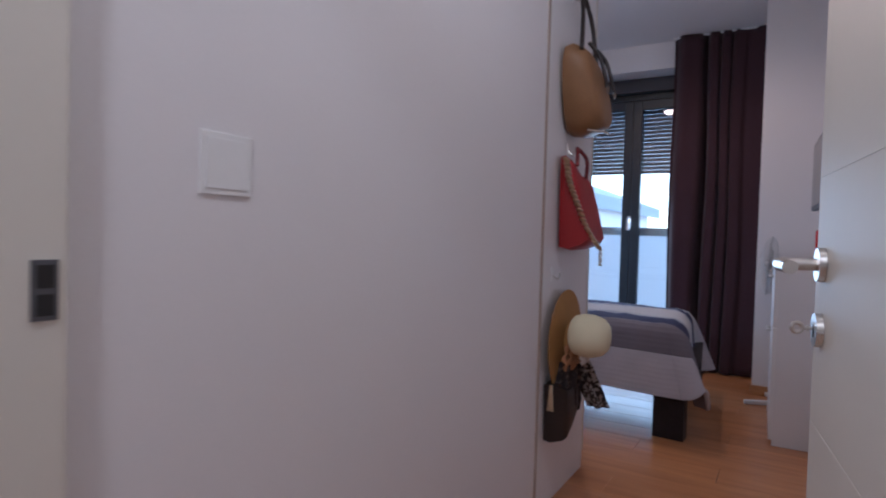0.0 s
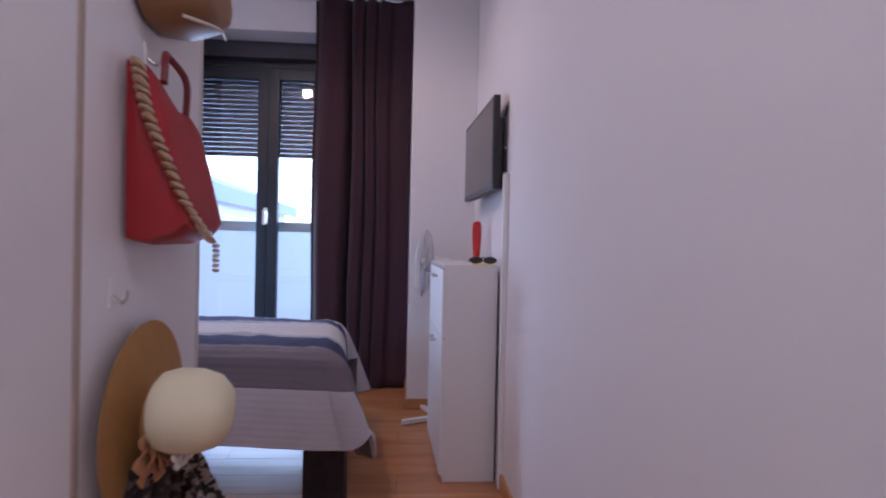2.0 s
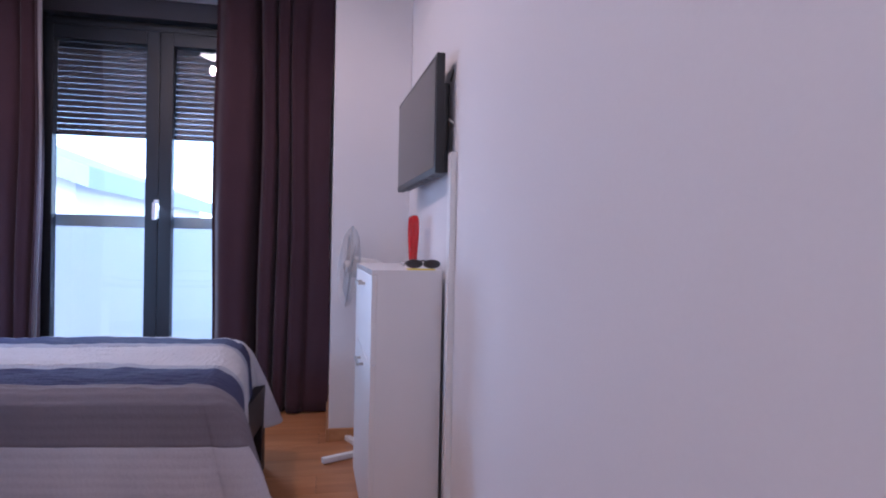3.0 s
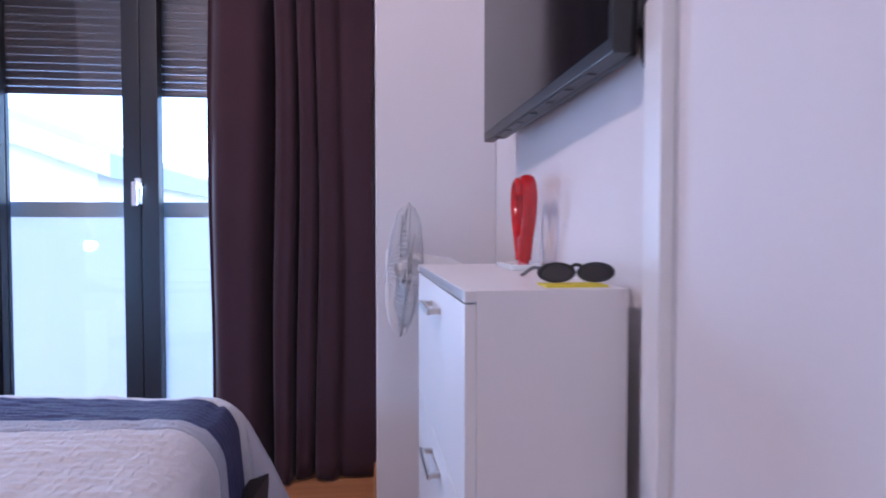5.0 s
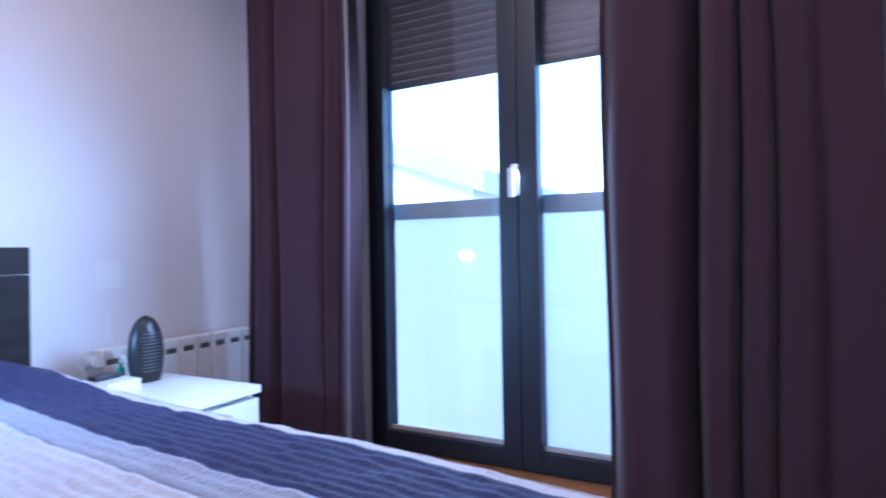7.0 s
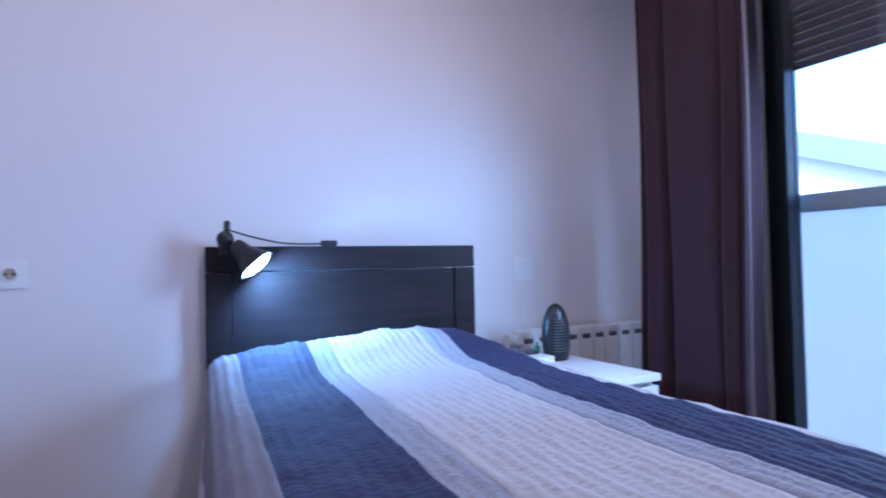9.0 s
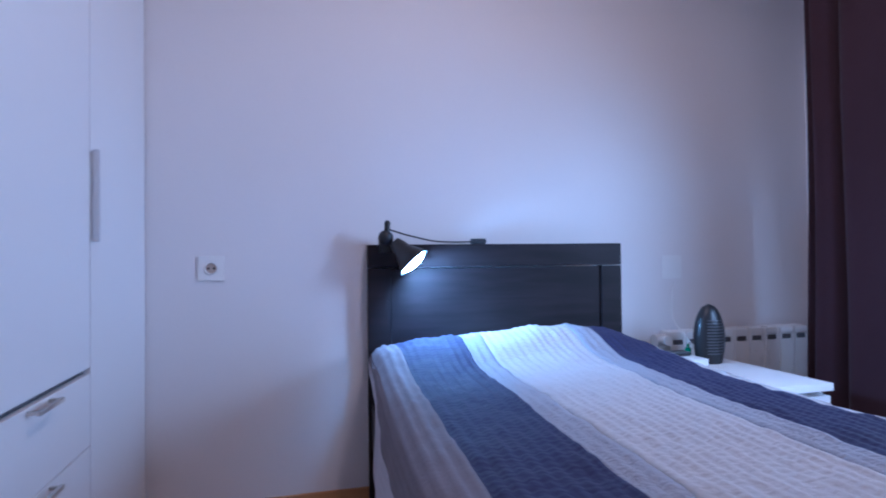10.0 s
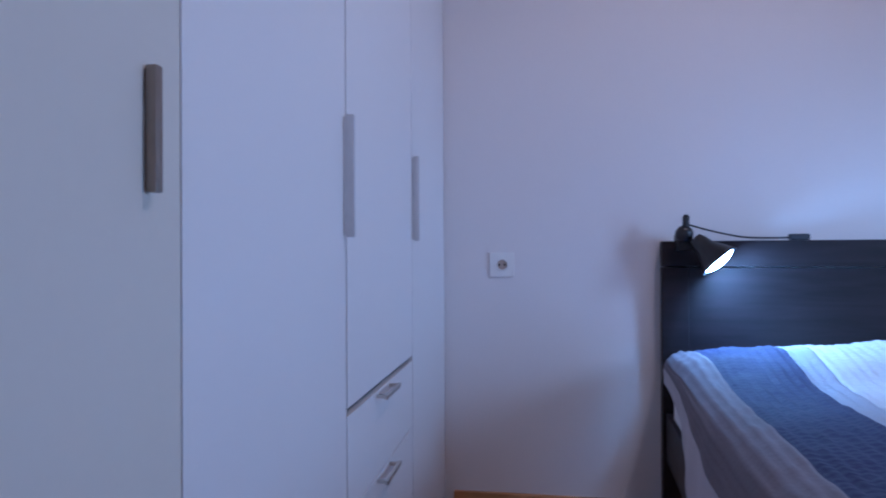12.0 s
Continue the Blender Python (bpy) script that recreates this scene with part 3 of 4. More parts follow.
def bed():
    b = thing("bed", (0, 0, 0), "black-brown wooden single bed against the wall", "bed")
    b.matrix_world = BED
    bm = bmesh.new()
    box(bm, (-0.022, -0.415, 0.30), (0.014, 0.415, 0.888), 0.002)
    part("headboard", bm, BLACKWOOD, b, local=True)
    part("top_rail", boxes(((-0.028, -0.50, 0.892), (0.024, 0.50, 0.977)), bevel=0.004), BLACKWOOD, b, local=True)
    for y in (-0.50, 0.416):
        part("post", boxes(((-0.028, y, 0), (0.024, y + 0.084, 0.890)), bevel=0.004), BLACKWOOD, b, local=True)
    for y in (-0.49, 0.465):
        part("side_rail", boxes(((0.024, y, 0.24), (2.02, y + 0.025, 0.40)), bevel=0.003), BLACKWOOD, b, local=True)
    part("footboard", boxes(((2.02, -0.49, 0.22), (2.06, 0.49, 0.38)), bevel=0.003), BLACKWOOD, b, local=True)
    for x, y in ((2.01, -0.50), (1.90, 0.42)):
        part("leg", boxes(((x, y, 0), (x + 0.16, y + 0.08, 0.235)), bevel=0.003), BLACKWOOD, b, local=True)
    for i in range(12):
        x = 0.12 + 0.165 * i
        part("slat", boxes(((x, -0.465, 0.315), (x + 0.07, 0.465, 0.33)), bevel=0.002), SKIRT, b, local=True)
    m = thing("mattress", (0, 0, 0), "white sheeted mattress on the bed", "mattress")
    m.matrix_world = BED @ pose(0, 0, 0.33)
    bm = bmesh.new()
    box(bm, (0.03, -0.475, 0.002), (2.00, 0.475, 0.235), 0.06)
    part("cover", bm, SHEET, m, local=True)
    p = thing("pillow", (0, 0, 0), "white pillow hidden under the quilt", "pillow")
    p.matrix_world = BED @ pose(0.27, 0, 0.565)
    bm = bmesh.new()
    ball(bm, (0, 0, 0.036), 1, (0.22, 0.38, 0.034), 28, 14)
    part("cover", bm, SHEET, p, local=True)


bed()


def quilt():
    """The striped cover: over the mattress, down both sides and over the foot."""
    q = thing("quilt", (0, 0, 0), "striped navy, grey and white quilted bedspread on the bed", "bedspread")
    q.matrix_world = BED @ pose(0, 0, 0.57)
    half = 0.50
    foot_drop = 0.34
    bands = [("hem", -0.850, -0.625, Q_PALE), ("mauve_band", -0.625, -0.425, Q_MAUVE), ("navy_stripe", -0.425, -0.224, NAVY), ("grey_stripe", -0.224, -0.155, Q_GREY),
             ("white_field", -0.155, 0.158, Q_WHITE), ("grey_stripe", 0.158, 0.228, Q_GREY), ("navy_stripe", 0.228, 0.430, NAVY), ("hem", 0.430, 0.50, Q_WHITE), ("side_band", 0.50, 0.74, Q_PALE)]

    def fold(d, r):
        """Way out and way down for arc d past the start of the rounded edge."""
        if d <= 0:
            return d, 0.0
        arc = r * math.pi / 2
        if d < arc:
            return r * math.sin(d / r), r * (1 - math.cos(d / r))
        return r, r + d - arc

    def place(a, s):
        s_own = s
        length = 2.17 - 0.19 * (s + 0.5)
        corner = max(0.0, (-s - 0.60) / 0.25) * max(0.0, (a - 2.05) / 0.46)
        s += 0.10 * corner ** 2
        a -= 0.10 * corner ** 2
        a = a * (length + 0.37) / 2.51
        s += 0.012 * (1 - a / 2.1)
        head = max(0.0, min(1.0, (a - 0.15) / 0.75))
        head = head * head * (3 - 2 * head)
        if s < -half:
            s = -half + (s + half) * (0.22 + 0.78 * head)
        sgn = -1 if s < 0 else 1
        ry, rx = 0.055, 0.10
        oy, dy = fold(abs(s) - (half - ry), ry)
        ox, dx = fold(a - (length - rx), rx)
        if dx > 0 and dy > 0:
            turn = math.atan2(dx, dy)
            ox, oy = ox * math.sin(turn), oy * math.cos(turn)
        down = max(dy, dx)
        y = sgn * (half - ry + oy)
        x = length - rx + ox
        n = noise.noise(Vector((x * 3.1, y * 4.3, 0.3)))
        n2 = noise.noise(Vector((x * 9, y * 11, 2.3)))
        n3 = noise.noise(Vector((x * 22, y * 30, 5.1)))
        z = 0.034 - down + 0.008 * n * (1 if down < 0.03 else 0.2)
        if down > 0.02:
            wave = 0.016 * min(1, (down - 0.02) / 0.2)
            turn = math.atan2(dx, dy)
            swing = wave * (math.sin(5.2 * x + 7 * y + 1.0) + 0.6 * n2) + (0.04 + (0.55 if sgn > 0 else 0.16) * math.sin(2 * turn)) * down
            y += sgn * swing * math.cos(turn)
            x += swing * math.sin(turn)
            if sgn < 0:
                x += 0.08 * down * max(0, min(1, (a - 1.5) / 0.6))
        else:
            bump = math.exp(-((x - 0.25) / 0.2) ** 2) * max(0, 1 - (abs(y) / 0.50) ** 4)
            z -= 0.014 * max(0.0, (y - 0.2) / 0.3)
            z += bump * (0.068 + 0.030 * y + 0.010 * n2) + 0.004 * n2 + 0.0025 * n3
        ridge = 0.0074 * abs(math.sin(math.pi * (s_own + 0.003 * n2) / 0.0262)) ** 0.6 * (0.85 + 0.3 * n3)
        up = max(0.0, 1 - down / 0.08)
        ridge *= 0.35 + 0.65 * up
        z += ridge * up
        turn = math.atan2(dx, max(dy, 1e-6))
        y += sgn * ridge * (1 - up) * math.cos(turn)
        x += ridge * (1 - up) * math.sin(turn)
        return Vector((x, y, z))

    nu = 170
    for name, lo, hi, mat in bands:
        bm = bmesh.new()
        nv = max(3, round((hi - lo) / 0.0066))
        sheet(bm, nu, nv, lambda u, v: place(0.045 + u * (2.51 - 0.045), lo + v * (hi - lo)))
        ob = part(name, bm, mat, q, local=True, smooth=80)
        s = ob.modifiers.new("thickness", "SOLIDIFY")
        s.thickness, s.offset = 0.008, -1


quilt()


def reading_lamp():
    """Clip lamp with a lit cone shade on the headboard."""
    l = thing("reading_lamp", (-2.74, 3.74, 0.972), "lit black clip-on reading lamp on the headboard", "lamp")
    bm = bmesh.new()
    box(bm, (-2.80, 3.700, 0.945), (-2.735, 3.745, 1.000), 0.006)
    ball(bm, (-2.735, 3.718, 1.000), 0.028, (0.9, 1, 1))
    part("clip", bm, BLACK, l)
    bm = bmesh.new()
    rod(bm, (-2.735, 3.722, 1.005), (-2.735, 3.724, 1.052), 0.011, 0.010)
    ball(bm, (-2.735, 3.724, 1.052), 0.011)
    part("knob", bm, BLACK, l)
    bm = bmesh.new()
    axis = Vector((0.301, 0.622, -0.723)).normalized()
    c0 = Vector((-2.715, 3.745, 0.985))
    prof = [(0.0, 0.020), (0.018, 0.027), (0.045, 0.032), (0.07, 0.046), (0.105, 0.064)]
    q = axis.to_track_quat("Z", "Y").to_matrix()
    rows = []
    for d, r in prof + [(0.103, 0.060), (0.07, 0.042)]:
        rows.append([bm.verts.new(c0 + axis * d + q @ Vector((r * math.cos(2 * math.pi * k / 28), r * math.sin(2 * math.pi * k / 28), 0))) for k in range(28)])
    for i in range(len(rows) - 1):
        for k in range(28):
            bm.faces.new((rows[i][k], rows[i][(k + 1) % 28], rows[i + 1][(k + 1) % 28], rows[i + 1][k]))
    bm.faces.new(rows[0])
    part("shade", bm, BLACK, l, "black cone shade")
    bm = bmesh.new()
    ball(bm, c0 + axis * 0.096, 0.054, (1, 1, 0.36), 28, 14, axis.to_track_quat("Z", "Y").to_matrix().to_4x4())
    part("bulb", bm, LED, l, "bright cool white LED")
    bm = bmesh.new()
    tube(bm, curve_points([(-2.735, 3.73, 1.03), (-2.745, 3.80, 1.010), (-2.755, 3.90, 0.989), (-2.76, 3.98, 0.985), (-2.768, 4.055, 0.986)], 10), 0.003)
    part("cord", bm, BLACK, l)
    bm = bmesh.new()
    box(bm, (-2.785, 4.050, 0.9775), (-2.755, 4.108, 0.998), 0.006)
    part("cord_switch", bm, BLACK, l)


reading_lamp()
wall_switch("wall_socket", pose(WEST, 3.122, 0.898), "white wall socket beside the wardrobe", socket=True)
wall_switch("cover_plate", pose(WEST, 4.990, 0.876), "blank white cover plate above the radiator")

cable = thing("power_cable", (WEST, 5.0, 0.80), "thin white cable from the cover plate to the heater", "cable")
bm = bmesh.new()
tube(bm, curve_points([(WEST + 0.004, 5.0, 0.815), (WEST + 0.010, 4.985, 0.76), (WEST + 0.05, 4.955, 0.66), (WEST + 0.14, 4.945, 0.60), (-2.64, 4.955, 0.535), (-2.62, 4.955, 0.520)], 8), 0.0025, 6)
part("cord", bm, WHITE_PLASTIC, cable)


def nightstand():
    n = thing("nightstand", (-2.38, 4.86, 0), "white low bedside chest with drawers", "nightstand")
    x0, x1, y0, y1 = -2.63, -2.165, 4.68, 5.075
    part("top", boxes(((x0, y0, 0.484), (x1 + 0.009, y1, 0.509)), bevel=0.002), GLOSS_WHITE, n)
    part("body", boxes(((x0, y0 + 0.002, 0.0), (x1 - 0.03, y1 - 0.002, 0.470))), GLOSS_WHITE, n, smooth=0)
    # black block set back under the top, painting the recess's shade
    part("recess_shade", boxes(((x0 + 0.01, y0 + 0.01, 0.470), (x1 - 0.035, y1 - 0.01, 0.484))), BLACK, n, smooth=0)
    for a, b in ((0.255, 0.466), (0.04, 0.250)):
        part("drawer", boxes(((x1 - 0.028, y0 + 0.003, a), (x1, y1 - 0.003, b)), bevel=0.002), GLOSS_WHITE, n)


nightstand()


def desk_heater():
    """Upright oval fan heater with a slatted front."""
    h = thing("fan_heater", (-2.578, 4.955, 0.509), "upright black oval fan heater on the nightstand", "heater")
    c = Vector((-2.578, 4.955, 0.509))
    bm = bmesh.new()
    rows = []
    n = 22
    for i in range(n + 1):
        v = i / n
        t = (v - 0.42) / 0.58
        w = 0.062 * (1 - 0.22 * ((0.42 - v) / 0.42) ** 2) if v < 0.42 else 0.062 * math.sqrt(max(0.0004, 1 - t * t))
        z = 0.228 * v
        rows.append([bm.verts.new(c + Vector((0.78 * w * math.cos(2 * math.pi * k / 28), w * math.sin(2 * math.pi * k / 28), z))) for k in range(28)])
    for i in range(n):
        for k in range(28):
            bm.faces.new((rows[i][k], rows[i][(k + 1) % 28], rows[i + 1][(k + 1) % 28], rows[i + 1][k]))
    bm.faces.new(rows[0])
    bm.faces.new(rows[-1])
    part("body", bm, BLACK, h)
    for i in range(12):
        z = 0.040 + 0.0115 * i
        v = z / 0.228
        t = (v - 0.42) / 0.58
        w = 0.062 * (1 - 0.22 * ((0.42 - v) / 0.42) ** 2) if v < 0.42 else 0.062 * math.sqrt(1 - t * t)
        bm = bmesh.new()
        tube(bm, [(c.x + 0.80 * w * math.cos(a), c.y + 1.01 * w * math.sin(a), c.z + z) for a in [radians(-40 + 6 * k) for k in range(14)]], 0.0020, 6)
        part("slat", bm, VENT, h)
    t = thing("storage_box", (-2.56, 4.79, 0.509), "small white box with odds and ends", "box")
    part("box", boxes(((-2.62, 4.755, 0.509), (-2.48, 4.87, 0.545)), bevel=0.004), WHITE_PLASTIC, t)
    g = thing("small_bottle", (-2.60, 4.885, 0.509), "small green glass bottle", "bottle")
    bm = bmesh.new()
    rod(bm, (-2.615, 4.887, 0.509), (-2.615, 4.887, 0.565), 0.012)
    rod(bm, (-2.615, 4.887, 0.565), (-2.615, 4.887, 0.580), 0.005)
    part("glass", bm, GREEN, g)
    s = thing("spectacle_case", (-2.56, 4.78, 0.545), "dark case lying on the white box", "case")
    bm = bmesh.new()
    box(bm, (-2.60, 4.762, 0.545), (-2.55, 4.85, 0.562), 0.006)
    part("case", bm, BLACK, s)


desk_heater()


def radiator():
    r = thing("radiator", (WEST + 0.06, 5.25, 0.12), "white aluminium panel radiator with top slots", "radiator")
    y0, y1, z0, z1 = 4.90, 5.62, 0.13, 0.610
    n = 9
    w = (y1 - y0) / n
    for i in range(n):
        y = y0 + i * w
        bm = bmesh.new()
        box(bm, (WEST + 0.030, y + 0.002, z0), (WEST + 0.105, y + w - 0.002, z1 - 0.055), 0.006)
        box(bm, (WEST + 0.030, y + 0.002, z1 - 0.035), (WEST + 0.105, y + w - 0.002, z1), 0.010)
        for a in (y + 0.002, y + w - 0.016):
            box(bm, (WEST + 0.032, a, z1 - 0.06), (WEST + 0.103, a + 0.014, z1 - 0.03), 0.003)
        section = part("section", bm, ENAMEL, r)
        # the opening is filled with dark colour in place of its inner shade
        part("slot", boxes(((WEST + 0.032, y + 0.016, z1 - 0.0548), (WEST + 0.1005, y + w - 0.016, z1 - 0.0352))), VENT, section, "dark filler painting the shade in the air slot", smooth=0)
    bm = bmesh.new()
    rod(bm, (WEST + 0.068, y1, z1 - 0.030), (WEST + 0.068, y1 + 0.055, z1 - 0.030), 0.026, 0.024, 20)
    part("end_plug", bm, ENAMEL, r)
    bm = bmesh.new()
    rod(bm, (WEST + 0.068, y0 - 0.050, z1 - 0.038), (WEST + 0.068, y0, z1 - 0.038), 0.026, 0.024, 20)
    rod(bm, (WEST + 0.068, y0 - 0.03, z1 - 0.038), (WEST + 0.135, y0 - 0.03, z1 - 0.03), 0.018, 0.020, 20)
    part("valve", bm, ENAMEL, r)
    bm = bmesh.new()
    rod(bm, (WEST + 0.068, y0 - 0.035, z1 - 0.05), (WEST + 0.068, y0 - 0.035, 0.0), 0.008)
    part("pipe", bm, ENAMEL, r)


radiator()


def curtain(x0, x1, folds, seed, label, flare=0.0, skew=0.0, lining=0.0):
    """A full-length curtain gathered in irregular folds."""
    c = thing("curtain", ((x0 + x1) / 2, 5.42, 0), label, "curtain", "curtains at the window")
    rnd = random.Random(seed)
    ph = [rnd.uniform(0, 6.28) for _ in range(6)]

    def at(u, v):
        z = 0.012 + v * (TOP - 0.02)
        low = 1 - v
        warp = u + 0.10 * math.sin(2 * math.pi * u + skew) + 0.025 * math.sin(11 * u + ph[1])
        a = 2 * math.pi * folds * warp
        amp = 0.066 * (0.7 + 0.5 * math.sin(5 * u + ph[2])) * (0.7 + 0.5 * low)
        y = 5.40 + amp * (math.sin(a) + 0.32 * math.sin(2.0 * a + ph[3] + 0.5 * low)) - flare * low ** 3
        x = x0 + (x1 - x0) * u + 0.010 * math.cos(a) + 0.008 * math.sin(3 * z + 6 * u + ph[4])
        if low > 0.93:
            y -= 0.05 * (low - 0.93) / 0.07 * (0.5 + 0.5 * math.sin(a * 0.5 + ph[5]))
        return Vector((x, y, z))

    bm = bmesh.new()
    sheet(bm, 170, 40, at)
    ob = part("cloth", bm, CURTAIN, c, smooth=180)
    s = ob.modifiers.new("thickness", "SOLIDIFY")
    s.thickness = 0.003
    bm = bmesh.new()
    rod(bm, (x0, 5.40, TOP - 0.012), (x1, 5.40, TOP - 0.012), 0.008)
    part("track", bm, WHITE_PLASTIC, c)
    if lining:
        bm = bmesh.new()
        sheet(bm, 6, 40, lambda u, v: at(1.0, v) + Vector((lining * u * (1 + 0.6 * (1 - v) ** 8), 0.012 + 0.010 * math.sin(5 * v + 3 * u), 0)))
        ob = part("lining", bm, LINING, c, "pale lining turned out along the edge", smooth=180)
        ob.modifiers.new("thickness", "SOLIDIFY").thickness = 0.002


curtain(-2.525, -2.000, 3.6, 3, "mauve-brown floor-length curtain drawn aside by the radiator", lining=0.018)
curtain(-1.105, -0.408, 4.6, 8, "mauve-brown floor-length curtain drawn aside by the pillar", 0.06, 2.6)

# ---- east wall ----


def shoe_cabinet():
    c = thing("shoe_cabinet", (-0.266, 3.716, 0), "slim white shoe cabinet with two tilting flaps", "cabinet")
    x0, x1, y0, y1, h = -0.266, -0.026, 3.716, 4.374, 0.939
    part("body", boxes(((x0 + 0.0168, y0 + 0.0163, 0), (x1, y1 - 0.0163, h - 0.0168))), MELAMINE, c, smooth=0)
    for y in (y0, y1 - 0.016):
        part("side_panel", boxes(((x0 + 0.0166, y, 0), (x1, y + 0.016, h)), bevel=0.0004), MELAMINE, c)
    part("top", boxes(((x0, y0 + 0.0163, h - 0.0165), (x1, y1 - 0.0163, h)), bevel=0.0008), MELAMINE, c)
    part("front_rail", boxes(((x0, y0, h - 0.0165), (x0 + 0.0165, y1, h - 0.0003)), bevel=0.0008), MELAMINE, c)
    for a, b, hz in ((0.622, 0.9195, 0.876), (0.03, 0.618, 0.574)):
        f = part("flap", boxes(((x0, y0 + 0.001, a), (x0 + 0.0165, y1 - 0.001, b)), bevel=0.0015), GLOSS_WHITE, c)
        bm = bmesh.new()
        box(bm, (x0 - 0.026, 3.96, hz - 0.006), (x0 - 0.017, 4.10, hz + 0.006), 0.003)
        for y in (3.965, 4.085):
            box(bm, (x0 - 0.020, y, hz - 0.005), (x0, y + 0.010, hz + 0.005), 0.001)
        part("handle", bm, STEEL, f, "small steel bar handle")
    c.rotation_euler.z = radians(1.9)


shoe_cabinet()


def cable_duct():
    d = thing("cable_duct", (-0.01, 3.66, 0), "white cable duct running down the wall", "cable duct")
    part("cover", boxes(((-0.022, 3.640, 0.0), (-0.002, 3.690, 1.333)), bevel=0.002), WHITE_PLASTIC, d)
    part("base", boxes(((-0.002, 3.638, 0.0), (0.0, 3.692, 1.333))), WHITE_PLASTIC, d, smooth=0)


cable_duct()


def television():
    """Flat television on a wall bracket; local x out of the wall is minus."""
    t = thing("television", (-0.006, 4.105, 1.268), "black flat television on a wall bracket", "television", turn=2.4)
    w, h = 0.405, 0.405
    bm = bmesh.new()
    box(bm, (-0.075, -w, 0.0), (-0.046, w, h), 0.004)
    part("case", bm, BLACK, t, local=True)
    bm = bmesh.new()
    box(bm, (-0.046, -w + 0.03, 0.004), (-0.020, w - 0.03, h - 0.09), 0.010)
    part("back_cover", bm, BLACK, t, local=True)
    part("screen", boxes(((-0.0765, -w + 0.014, 0.022), (-0.0752, w - 0.014, h - 0.014))), SCREEN, t, local=True, smooth=0)
    bm = bmesh.new()
    box(bm, (-0.022, -0.10, 0.06), (0.002, 0.10, 0.26), 0.003)
    part("bracket", bm, BLACK, t, local=True)
    for i in range(7):
        y = -0.30 + 0.1 * i
        part("vent", boxes(((-0.068, y, -0.0025), (-0.052, y + 0.07, 0.001))), VENT, t, local=True, smooth=0)
    bm = bmesh.new()
    tube(bm, curve_points([(-0.03, -0.36, 0.20), (-0.005, -0.40, 0.16), (-0.008, -0.44, 0.10), (-0.006, -0.442, 0.066)], 8), 0.004)
    part("cable", bm, WHITE_PLASTIC, t, "white cable", local=True)
    bm = bmesh.new()
    tube(bm, curve_points([(-0.018, -0.37, 0.32), (-0.010, -0.385, 0.36), (-0.004, -0.38, 0.32), (-0.006, -0.375, 0.18), (-0.012, -0.37, 0.02), (-0.008, -0.38, -0.01), (-0.012, -0.36, 0.05)], 8), 0.0035)
    part("black_cable", bm, BLACK, t, "looped black cable", local=True)


television()


